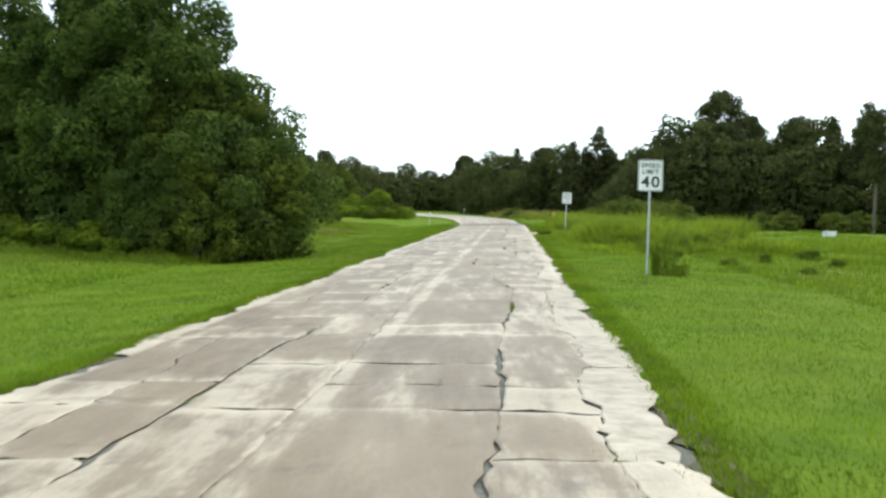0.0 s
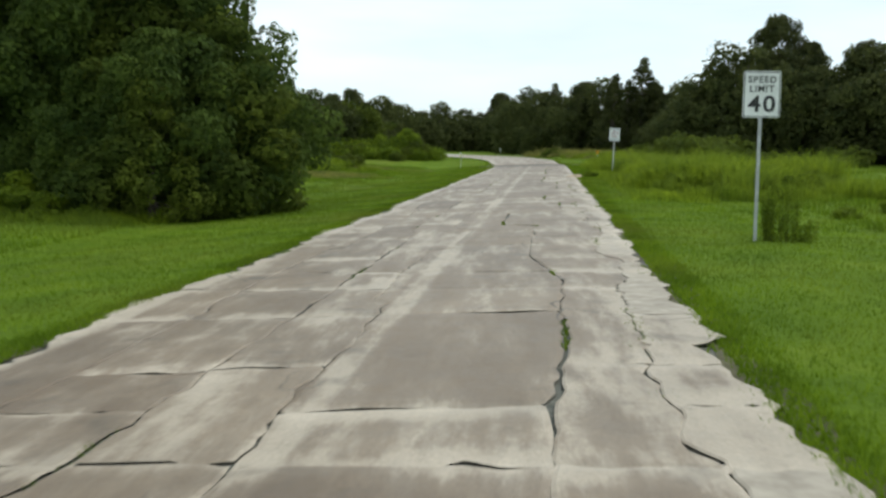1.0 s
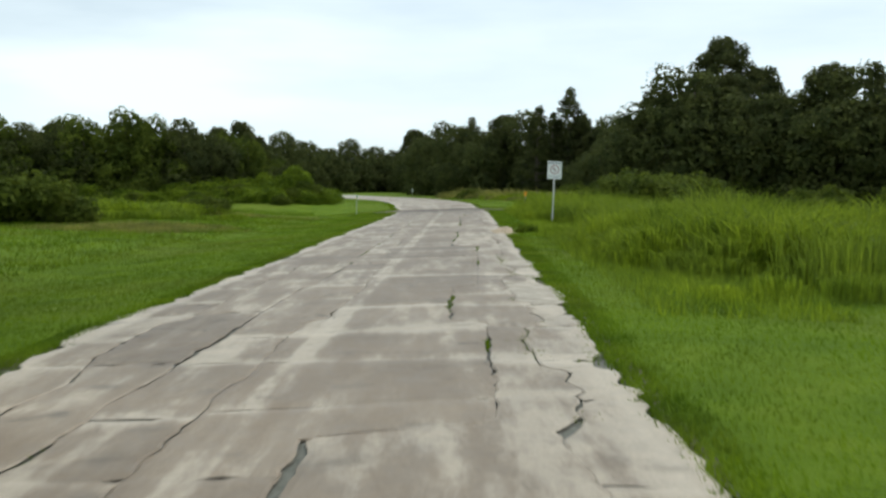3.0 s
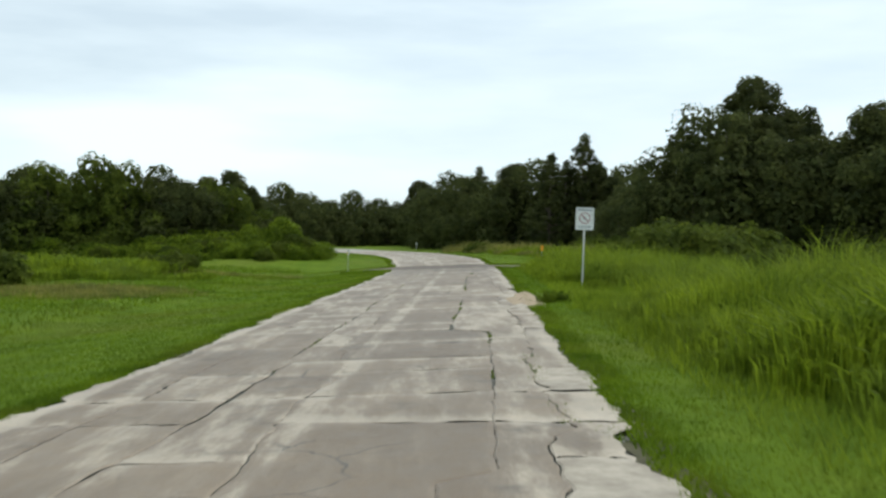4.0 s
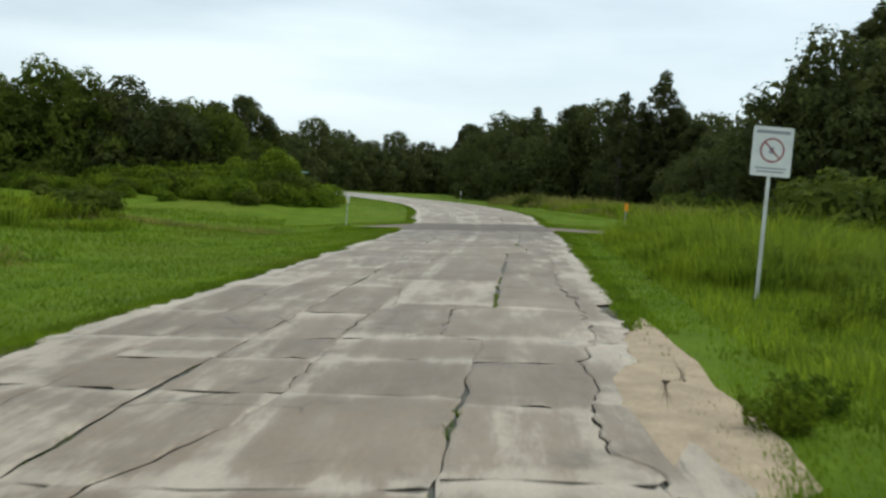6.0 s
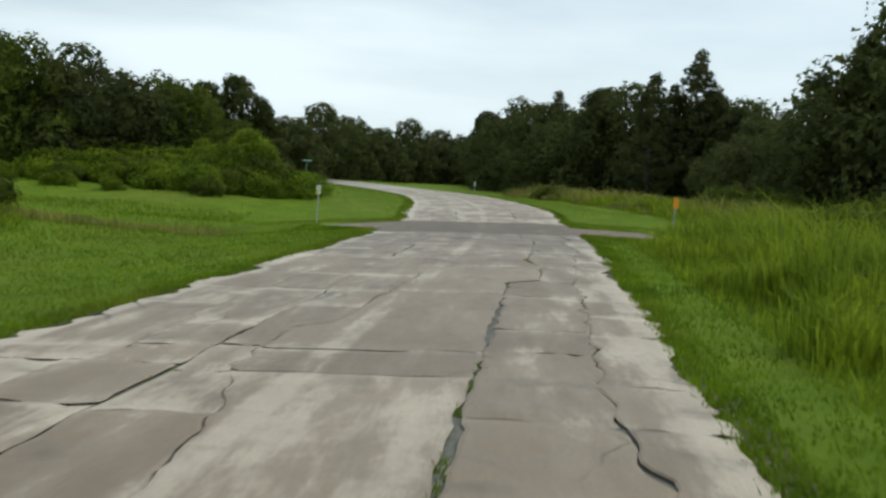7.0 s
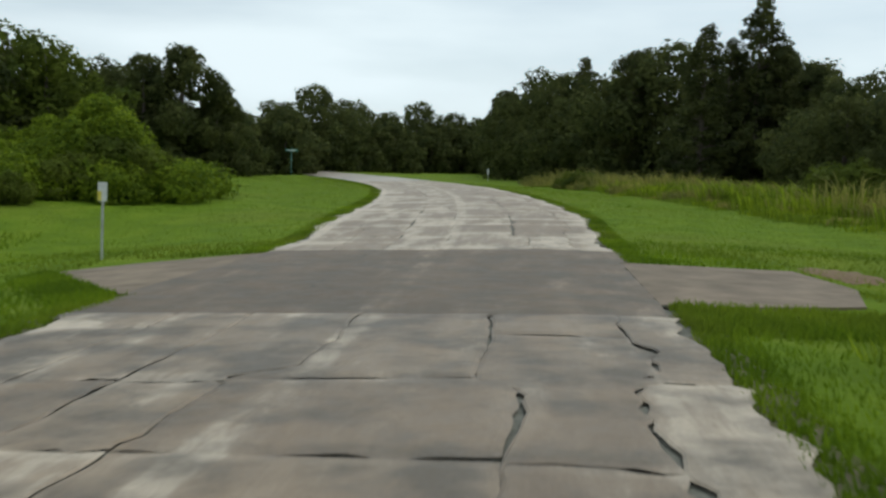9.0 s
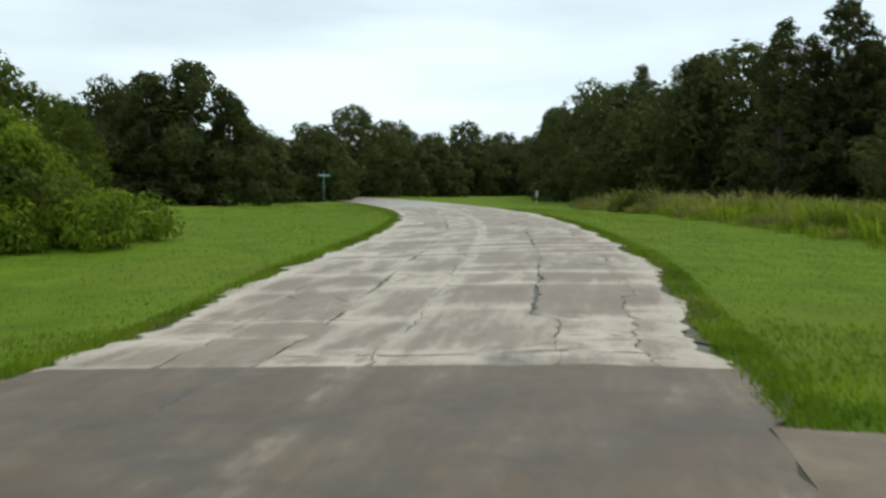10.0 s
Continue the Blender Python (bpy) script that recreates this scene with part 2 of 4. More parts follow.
SIGN_GREY = speckled("sign_print", (0.2, 0.22, 0.25), (0.32, 0.34, 0.37), 10.0, 0.5, 0.02)
ORANGE = speckled("marker_orange", (0.8, 0.28, 0.004), (0.92, 0.38, 0.008), 6.0, 0.5, 0.02)
YELLOW = speckled("marker_yellow", (0.6, 0.5, 0.06), (0.75, 0.62, 0.1), 6.0, 0.5, 0.02)
GREEN_SIGN = speckled("sign_green", (0.06, 0.2, 0.15), (0.09, 0.27, 0.2), 6.0, 0.5, 0.02)
STEEL = speckled("galvanised_steel", (0.35, 0.36, 0.36), (0.55, 0.56, 0.56), 25.0, 0.5, 0.05)
STEEL.node_tree.nodes["Principled BSDF"].inputs["Metallic"].default_value = 0.5
POST_WHITE = speckled("post_white", (0.55, 0.55, 0.52), (0.7, 0.7, 0.67), 10.0, 0.6, 0.05)


# ---- builders ----
def quick_mesh(name, verts, faces, mat, wear=None, smooth=False, across=None):
    """A mesh from arrays; faces is an (n, k) array of one corner count."""
    verts, faces = np.asarray(verts, np.float32), np.asarray(faces, np.int32)
    me = bpy.data.meshes.new(name)
    n, k = faces.shape
    me.vertices.add(len(verts))
    me.vertices.foreach_set("co", verts.ravel())
    me.loops.add(n * k)
    me.loops.foreach_set("vertex_index", faces.ravel())
    me.polygons.add(n)
    me.polygons.foreach_set("loop_start", np.arange(n, dtype=np.int32) * k)
    me.polygons.foreach_set("use_smooth", np.full(n, smooth))
    me.update(calc_edges=True)
    me.materials.append(mat)
    if wear is not None:
        a = me.attributes.new("wear", "FLOAT", "POINT")
        a.data.foreach_set("value", np.asarray(wear, np.float32))
    if across is not None:
        a = me.attributes.new("across", "FLOAT", "POINT")
        a.data.foreach_set("value", np.asarray(across, np.float32))
    return me


def part(name, bm, mat, parent=None, label=""):
    """Links a bmesh as one mesh object under a thing or a part."""
    me = bpy.data.meshes.new(name)
    bm.to_mesh(me)
    bm.free()
    me.materials.append(mat)
    return attach(new(name, me), parent, label)


def attach(ob, parent, label=""):
    if parent is not None:
        ob.parent = parent
    return tagged(ob, label)


def box_bm(size, at=(0, 0, 0), bevel=0.0):
    bm = bmesh.new()
    bmesh.ops.create_cube(bm, size=1.0, matrix=Matrix.Translation(at) @ Matrix.Diagonal((*size, 1)))
    if bevel:
        bmesh.ops.bevel(bm, geom=bm.edges[:], offset=bevel, segments=2, affect="EDGES")
    return bm


def plate_bm(w, h, thick, corner, at=(0, 0, 0)):
    """An upright plate that faces -y, with rounded corners."""
    bm = bmesh.new()
    pts = []
    for cx, cz, a0 in ((1, 1, 0), (-1, 1, 90), (-1, -1, 180), (1, -1, 270)):
        for k in range(6):
            a = radians(a0 + 18 * k)
            pts.append((at[0] + cx * (w / 2 - corner) + corner * math.cos(a), at[1] - thick / 2, at[2] + cz * (h / 2 - corner) + corner * math.sin(a)))
    f = bm.faces.new([bm.verts.new(p) for p in pts])
    r = bmesh.ops.extrude_face_region(bm, geom=[f])
    bmesh.ops.translate(bm, vec=(0, thick, 0), verts=[v for v in r["geom"] if isinstance(v, bmesh.types.BMVert)])
    bmesh.ops.recalc_face_normals(bm, faces=bm.faces[:])
    return bm


def frame_bm(w, h, band, corner, depth, at=(0, 0, 0)):
    """A rounded rectangular outline of the given band, flat, facing -y."""
    bm = bmesh.new()
    rings = []
    for d in (0.0, band):
        ring = []
        for cx, cz, a0 in ((1, 1, 0), (-1, 1, 90), (-1, -1, 180), (1, -1, 270)):
            for k in range(6):
                a = radians(a0 + 18 * k)
                rr = max(corner - d, 0.004)
                ring.append(bm.verts.new((at[0] + cx * (w / 2 - d - rr) + rr * math.cos(a), at[1], at[2] + cz * (h / 2 - d - rr) + rr * math.sin(a))))
        rings.append(ring)
    m = len(rings[0])
    faces = [bm.faces.new((rings[0][k], rings[0][(k + 1) % m], rings[1][(k + 1) % m], rings[1][k])) for k in range(m)]
    r = bmesh.ops.extrude_face_region(bm, geom=faces)
    bmesh.ops.translate(bm, vec=(0, -depth, 0), verts=[v for v in r["geom"] if isinstance(v, bmesh.types.BMVert)])
    bmesh.ops.recalc_face_normals(bm, faces=bm.faces[:])
    return bm


def lettering(word, size, at, mat, parent, name, bold=0.0, gap=0.16, squeeze=1.0):
    """Raised letters, each a part, on a plate that faces -y, centred at the place given."""
    made = []
    for ch in word:
        cu = bpy.data.curves.new(name, "FONT")
        cu.body, cu.size, cu.extrude, cu.offset = ch, size, 0.001, bold
        cu.align_y = "CENTER"
        tmp = new(name, cu)
        me = bpy.data.meshes.new_from_object(tmp.evaluated_get(bpy.context.evaluated_depsgraph_get()))
        bpy.data.objects.remove(tmp)
        bm = bmesh.new()
        bm.from_mesh(me)
        bpy.data.meshes.remove(me)
        bmesh.ops.remove_doubles(bm, verts=bm.verts[:], dist=0.00005)
        xs = [v.co.x for v in bm.verts]
        made.append((bm, min(xs), max(xs) - min(xs)))
    total = sum(w for bm, x0, w in made) + gap * size * (len(made) - 1)
    x = -total / 2
    for bm, x0, w in made:
        m = Matrix.Translation(at) @ Matrix.Diagonal((squeeze, 1, 1, 1)) @ Matrix.Translation((x - x0, 0, 0)) @ Matrix.Rotation(radians(90), 4, "X")
        bmesh.ops.transform(bm, matrix=m, verts=bm.verts[:])
        part(name, bm, mat, parent)
        x += w + gap * size


def u_post_bm(h, base=-0.3, w=0.06, d=0.03, t=0.006):
    """A pressed U-channel post from below the ground to h."""
    bm = bmesh.new()
    prof = [(-w / 2, d), (-w / 2 + t, d), (-w / 4, t), (w / 4, t), (w / 2 - t, d), (w / 2, d), (w / 4 + t, 0), (-w / 4 - t, 0)]
    lo = [bm.verts.new((x, y, base)) for x, y in prof]
    hi = [bm.verts.new((x, y, h)) for x, y in prof]
    m = len(prof)
    for k in range(m):
        bm.faces.new((lo[k], lo[(k + 1) % m], hi[(k + 1) % m], hi[k]))
    bm.faces.new(hi)
    bmesh.ops.recalc_face_normals(bm, faces=bm.faces[:])
    return bm


def tube_bm(points, radii, sides=7):
    """A tapered tube along points."""
    bm = bmesh.new()
    rings = []
    for k, (p, r) in enumerate(zip(points, radii)):
        a, b = Vector(points[max(k - 1, 0)]), Vector(points[min(k + 1, len(points) - 1)])
        q = (b - a).to_track_quat("Z", "Y")
        rings.append([bm.verts.new(Vector(p) + q @ Vector((r * math.cos(2 * math.pi * j / sides), r * math.sin(2 * math.pi * j / sides), 0))) for j in range(sides)])
    for u, v in zip(rings, rings[1:]):
        for j in range(sides):
            f = bm.faces.new((u[j], u[(j + 1) % sides], v[(j + 1) % sides], v[j]))
            f.smooth = True
    bm.faces.new(rings[-1])
    return bm


def join_bm(target, other):
    me = bpy.data.meshes.new("joined")
    other.to_mesh(me)
    other.free()
    target.from_mesh(me)
    bpy.data.meshes.remove(me)


# ---- the lie of the land ----
HEAD = math.atan(0.0435)
WAY = Vector((math.sin(HEAD), math.cos(HEAD)))
SIDE = Vector((math.cos(HEAD), -math.sin(HEAD)))
START = Vector((-0.35, 0.0))
S_BEND, R_BEND, L_BEND = 80.0, 235.0, 300.0
P_BEND = START + WAY * S_BEND
C_BEND = P_BEND - SIDE * R_BEND
A_END = L_BEND / R_BEND


def turn2(v, a):
    """v turned to the left by a."""
    c, s = math.cos(a), math.sin(a)
    return Vector((v.x * c - v.y * s, v.x * s + v.y * c))


SIDE_END, WAY_END = turn2(SIDE, A_END), turn2(WAY, A_END)
P_END = C_BEND + SIDE_END * R_BEND


def road_xy(s, off):
    """The place s along the road's middle line and off to its right."""
    if s < S_BEND:
        p = START + WAY * s + SIDE * off
    elif s < S_BEND + L_BEND:
        p = C_BEND + turn2(SIDE, (s - S_BEND) / R_BEND) * (R_BEND + off)
    else:
        p = P_END + WAY_END * (s - S_BEND - L_BEND) + SIDE_END * off
    return p.x, p.y


def road_so(x, y):
    """Distance along the road and offset to its right, for arrays of places."""
    x, y = np.asarray(x, float), np.asarray(y, float)
    s0 = (x - START.x) * WAY.x + (y - START.y) * WAY.y
    o0 = (x - START.x) * SIDE.x + (y - START.y) * SIDE.y
    dx, dy = x - C_BEND.x, y - C_BEND.y
    ang = np.arctan2(dx * -SIDE.y * 0 + (dx * WAY.x + dy * WAY.y), dx * SIDE.x + dy * SIDE.y)
    s1, o1 = S_BEND + ang * R_BEND, np.hypot(dx, dy) - R_BEND
    s2 = S_BEND + L_BEND + (x - P_END.x) * WAY_END.x + (y - P_END.y) * WAY_END.y
    o2 = (x - P_END.x) * SIDE_END.x + (y - P_END.y) * SIDE_END.y
    bend = s0 > S_BEND
    last = bend & ((ang > A_END) | (ang < -0.5))
    return np.where(last, s2, np.where(bend, s1, s0)), np.where(last, o2, np.where(bend, o1, o0))


PROFILE_O = [-400, -60, -14, -9.5, -7.8, -6.2, -2.85, 1.65, 2.85, 5.0, 8.0, 11.0, 30, 400]
PROFILE_Z = [-0.25, -0.3, -0.42, -0.55, -0.6, -0.46, -0.142, 0.06, 0.072, 0.06, -0.05, 0.0, 0.05, 0.05]


def smooth(q):
    q = np.clip(q, 0, 1)
    return q * q * (3 - 2 * q)


def flare(s):
    """How much wider the road is than its usual width: it opens a little in the bend."""
    return 1 + 0.07 * smooth((s - 95.0) / 8.0)


def lie(x, y):
    """Height of the surface, for arrays."""
    s, o = road_so(x, y)
    z = np.interp(o, PROFILE_O, PROFILE_Z)
    # past the culvert the left verge lies nearly level with the road
    level = np.interp(o, [-400, -60, -12, -2.85, 400], [-0.1, -0.05, 0.0, -0.142, -0.142])
    z = np.where(o < -2.85, z + (level - z) * smooth((s - 98.0) / 11.0) * (1 - smooth((s - 150.0) / 60.0)), z)
    # the cross ditch that the slab bridges
    ditch = np.clip(1 - np.abs(s - 90.9 - 0.12 * (o + 5)) / 2.8, 0, 1)
    z = z - 0.45 * ditch * np.clip((-o - 5.4) / 2.5, 0, 1) - 0.3 * ditch * np.clip((o - 4.6) / 1.5, 0, 1)
    # the road climbs a little past the culvert and sinks again round the bend
    z = z + 0.15 * smooth((s - 96.0) / 10.0) * (1 - smooth((s - 120.0) / 45.0)) * np.clip(1.6 - np.abs(o) / 40.0, 0, 1)
    off_road = np.clip((np.abs(o) - 4.0) / 6.0, 0, 1)
    return z + off_road * 0.07 * (np.sin(x * 0.55 + 1.3 * np.sin(y * 0.31)) * np.cos(y * 0.43 + np.sin(x * 0.27)))


def lie1(x, y):
    return float(lie(np.array([x]), np.array([y]))[0])


def stretch(lo, hi, step, far, grow=1.28):
    """Grid lines: even steps between lo and hi, then widening out to far."""
    mid = list(np.arange(lo, hi + step, step))
    a, d = mid[0], step
    left = []
    while a > -far:
        d *= grow
        a -= d
        left.append(a)
    b, d = mid[-1], step
    right = []
    while b < far:
        d *= grow
        b += d
        right.append(b)
    return np.array(left[::-1] + mid + right)


gx, gy = stretch(-13, 15, 0.4, 2600), stretch(-6, 128, 0.5, 2600)
X, Y = np.meshgrid(gx, gy)
s_, o_ = road_so(X, Y)
Z = lie(X, Y) - 0.16 * np.clip((3.1 * flare(s_) - np.abs(o_)) / 0.5, 0, 1)
Z -= 0.18 * ((np.abs(o_) < 5.4) & (np.abs(s_ - 90.6) < 4.4) & (np.abs(o_) > 2.5) & (Z > -9)) * np.clip((5.2 - np.abs(o_)) / 0.6, 0, 1) * 0.2
nx, ny = len(gx), len(gy)
idx = np.arange(nx * ny).reshape(ny, nx)
quads = np.stack([idx[:-1, :-1], idx[:-1, 1:], idx[1:, 1:], idx[1:, :-1]], -1).reshape(-1, 4)
ground = new("ground", quick_mesh("ground", np.stack([X, Y, Z], -1).reshape(-1, 3), quads, GROUND, smooth=True))
tagged(ground, "flat open ground of mown and rough green grass", "grass ground", kind="structure")


def ribbon(name, s0, s1, step, offs, lift, mat, parent=None, wobble=0.0, seed=3, edge_drop=0.0):
    """A strip along the road that follows the lie of the land."""
    rng = np.random.default_rng(seed)
    ss = np.arange(s0, s1 + step * 0.5, step)
    rows = []
    for s in ss:
        row = []
        for k, o in enumerate(offs):
            edge = k in (0, len(offs) - 1)
            oo = (o + (rng.normal() * wobble if edge else 0)) * float(flare(s))
            x, y = road_xy(s, oo)
            row.append((x, y, lie1(x, y) + lift - (edge_drop if edge else 0)))
        rows.append(row)
    v = np.array(rows).reshape(-1, 3)
    m = len(offs)
    i = np.arange(len(ss) * m).reshape(len(ss), m)
    f = np.stack([i[:-1, :-1], i[:-1, 1:], i[1:, 1:], i[1:, :-1]], -1).reshape(-1, 4)
    return attach(new(name, quick_mesh(name, v, f, mat, smooth=True)), parent)


# ---- road ----
road = ribbon("road", -60, 430, 1.0, [-2.92, -2.6, -1.4, 0, 1.4, 2.4, 2.88], -0.012, ROAD_BASE, wobble=0.05, edge_drop=0.03)
tagged(road, "narrow cracked grey asphalt road with bleached broken edges", "road", kind="structure")
ribbon("far_surface", 156, 430, 1.0, [-2.86, -1.4, 0, 1.4, 2.86], 0.012, ROAD_FAR, road, wobble=0.08, seed=5)
ribbon("near_surface", -60, 2.4, 1.0, [-2.86, -1.4, 0, 1.4, 2.86], 0.012, ROAD_FAR, road, wobble=0.08, seed=6)

prng = np.random.default_rng(11)


def seam_line(base, swing, every, seed, rough=0.03, known=()):
    """A broken line along the road: it steps aside from stretch to stretch and breaks jaggedly on its way.
    known: stretches (from, to, offset, offset) whose place is known; past them it goes on at random."""
    r = np.random.default_rng(seed)
    knots, vals = [-5.0], [base]
    for s0, s1, v0, v1 in known:
        while knots[-1] < s0 - every[0] - 0.8:
            run = min(r.uniform(*every), s0 - knots[-1] - 0.2)
            v = base + r.choice([-1, 1]) * r.uniform(0.3, 1.0) * swing
            knots += [knots[-1] + 0.3, knots[-1] + max(run, 0.5)]
            vals += [v, v + r.normal() * 0.04]
        knots += [max(s0, knots[-1] + 0.08), s1]
        vals += [v0, v1]
    while knots[-1] < 175:
        run = r.uniform(*every)
        v = base + r.choice([-1, 1]) * r.uniform(0.3, 1.0) * swing
        knots += [knots[-1] + 0.3, knots[-1] + max(run, 0.5)]
        vals += [v, v + r.normal() * 0.04]
    js = np.arange(-5, 180, 0.16)
    slow = np.convolve(r.normal(size=len(js)), np.ones(9) / 9, "same")
    jv = rough * (r.normal(size=len(js)) * 0.75 + slow * 2.2)
    width = np.clip(np.convolve(r.normal(size=len(js)), np.ones(7) / 2.6, "same") + 0.55, 0.05, 2.0)

    def at(s):
        return (np.interp(s, knots, vals) + np.interp(s, js, jv)) * flare(s), np.interp(s, js, width)
    return at


SEAMS = [
    seam_line(-2.78, 0.1, (0.8, 2.5), 1, 0.07),
    seam_line(-1.9, 0.12, (2.5, 6), 12, 0.022, [(33.5, 36.2, -2.07, -2.15), (43, 46.5, -1.86, -1.88), (67.6, 69.7, -1.6, -1.64), (69.9, 72.0, -1.82, -1.83)]),
    seam_line(-1.0, 0.07, (5, 12), 2, 0.02, [(20.5, 25.5, -0.93, -0.92), (25.7, 28.4, -1.1, -1.17), (28.6, 40.0, -1.1, -1.08), (40.2, 46.4, -1.0, -0.82), (46.6, 52.5, -0.95, -0.9), (53.0, 62.0, -0.87, -0.96), (64.0, 74.5, -0.9, -1.0)]),
    seam_line(-0.2, 0.22, (1.5, 5), 3, 0.03, [(44.6, 45.8, -0.02, -0.08), (46.0, 47.2, -0.22, -0.3), (57.5, 59.7, -0.03, -0.08), (67.4, 69.3, -0.55, -0.55)]),
    seam_line(1.35, 0.25, (2.5, 6), 4, 0.022, [(21.0, 26.6, 1.2, 1.22), (26.9, 30.2, 0.55, 0.6), (30.4, 35.2, 1.78, 1.76), (35.4, 39.3, 1.35, 1.36), (39.6, 49.6, 1.77, 1.82), (50.1, 60.6, 1.2, 1.28), (60.8, 63.2, 0.84, 0.78), (63.4, 74.0, 1.3, 1.23), (74.6, 77.0, 1.7, 1.6), (78.0, 84.0, 1.42, 1.5)]),
    seam_line(2.3, 0.12, (1.2, 3), 5, 0.045, [(66.5, 75.0, 2.16, 2.24)]),
    seam_line(2.8, 0.1, (0.6, 1.8), 6, 0.05),
]
GAPS = [0.0, 0.008, 0.03, 0.01, 0.036, 0.01, 0.0]


SLAB0, SLAB1 = 87.2, 94.3


def panel(col, s0, s1):
    """Corners, faces, wear and offset of one broken panel of the surface; past the culvert the wear also holds painted
    glare.
    """
    nu, nv = 8, max(6, int((s1 - s0) / 0.13))
    jag = prng.normal(0, 0.03, (2, nu))
    verts, wear, across = [], [], []
    tone = prng.uniform(0.7, 1.0)
    ends = prng.uniform(0.0, 0.62, 2)
    reach = prng.uniform(0.2, 0.45, 2)
    if 78 < s0 < 88:
        ends *= 0.8
    elif s0 > 93:
        ends, reach = ends * 0.7 + 0.34, reach * 1.2
    slant = [0.1 * math.sin(round(q, 1) * 5.1) for q in (s0, s1)]
    # past the culvert the left columns are paler: wear, plus sky glare put into the colour
    shade = 0.05 + (0.06 if col < 4 else -0.02) * float(smooth((s0 - 93) / 3)) + prng.choice([0.0, 0.05, 0.1, 0.15, 0.26]) + prng.uniform(-0.04, 0.04) - ((0.12 if col > 2 else 0.0) * float(smooth((s0 - 76) / 8)) if s0 < 88 else 0.0)
    for j in range(nv):
        v = j / (nv - 1)
        s = s0 + (s1 - s0) * v
        (lo, wl_), (hi, wh_) = SEAMS[col](s), SEAMS[col + 1](s)
        lo, hi = lo + GAPS[col] * wl_ / 2, hi - GAPS[col + 1] * wh_ / 2
        for i in range(nu):
            # rows of corners crowd towards the rims
            u = (0, 0.03, 0.3, 0.6, 0.72, 0.84, 0.97, 1)[i]
            rim = i in (0, nu - 1) or j in (0, nv - 1)
            ss = s + (jag[0, i] if j == 0 else jag[1, i] if j == nv - 1 else 0)
            off = float(lo + (hi - lo) * u)
            ss += off * (slant[0] * (1 - v) + slant[1] * v) * (0.0 if SLAB0 - 0.1 < s0 + (s1 - s0) * round(v) < SLAB1 + 0.1 else 1.0)
            x, y = road_xy(ss, off)
            verts.append((x, y, lie1(x, y) + (0.006 if rim else 0.016)))
            end = max(0.0, 1 - abs(s - s0) / reach[0]) * ends[0] + max(0.0, 1 - abs(s1 - s) / reach[1]) * ends[1]
            side = {4: 0.16 if s < 34 else 0.0, 5: 0.2 if s < 34 else 0.1 if s < 50 else 0.0, 0: 0.08}.get(col, 0.0)
            across.append(off / float(flare(s)))
            wear.append(max(-0.3, min(1.0, end * tone + side + shade)))
    i = np.arange(nu * nv).reshape(nv, nu)
    f = np.stack([i[:-1, :-1], i[:-1, 1:], i[1:, 1:], i[1:, :-1]], -1).reshape(-1, 4)
    return verts, f, wear, across


joints, q_ = [2.6], 2.6
while q_ < 156:
    q_ += prng.uniform(1.0, 2.3) * (1.0 if q_ < 125 else 1.5)
    joints.append(q_)
joints = [j for j in joints if not SLAB0 - 0.5 < j < SLAB1 + 0.5 and j < 156] + [SLAB0, SLAB1, 156.0]
joints.sort()
far_panels = []
for col in range(6):
    s = 2.4
    for e in joints:
        if SLAB0 <= s < SLAB1:
            s = SLAB1
        if e <= s or (prng.random() < 0.3 and e not in (SLAB0, 156.0) and e - s < 3.0):
            continue
        e_ = e if e in (SLAB0, SLAB1) else e + prng.normal() * 0.06
        made = panel(col, round(s, 2), round(e_ - prng.uniform(0.004, 0.014), 2))
        if s < 84:
            v, f, w, ac = made
            mat = PALE if col == 5 and s < 45 and prng.random() < 0.4 else PANEL
            attach(new("panel", quick_mesh("panel", v, f, mat, w, False, ac)), road)
        else:
            far_panels.append(made)
        s = e_
base, V, Fc, W, A_ = 0, [], [], [], []
for v, f, w, ac in far_panels:
    V += v
    Fc.append(f + base)
    W += w
    A_ += ac
    base += len(v)
tagged(attach(new("distant_panels", quick_mesh("distant_panels", V, np.concatenate(Fc), PANEL, W, False, A_)), road), kind="stuff")

# the dark overlay across the road over the culvert, with an apron on each side
def overlay_slab():
    """Smooth dark overlay that flares out to the left on its near side."""
    us = (0.0, 0.02, 0.2, 0.4, 0.6, 0.8, 1.0)
    ss = np.arange(SLAB0 - 0.2, SLAB1 + 0.25, 0.3)
    r = np.random.default_rng(8)
    verts, wear, across = [], [], []
    for s in ss:
        lo = -2.8 - 0.25 * max(0.0, 1 - abs(s - 89.5) / 5.0) + r.normal() * 0.02
        hi = (2.72 if s < 92.4 else 2.9) + r.normal() * 0.015
        for k, u in enumerate(us):
            o = lo + (hi - lo) * u
            x, y = road_xy(float(s), o)
            verts.append((x, y, float(np.interp(o, PROFILE_O, PROFILE_Z)) + (0.012 if 0 < k < 6 else 0.004)))
            wear.append(0.02 + 0.1 * u)
            across.append(o)
    m = len(us)
    i = np.arange(len(ss) * m).reshape(len(ss), m)
    f = np.stack([i[:-1, :-1], i[:-1, 1:], i[1:, 1:], i[1:, :-1]], -1).reshape(-1, 4)
    attach(new("overlay", quick_mesh("overlay", verts, f, OVERLAY, wear, True, across)), road, "smooth dark asphalt overlay")


overlay_slab()
ribbon("seam", SLAB0 + 0.8, 92.5, 0.3, [2.7, 2.75, 2.8], -0.004, CRACK, road, seed=9)
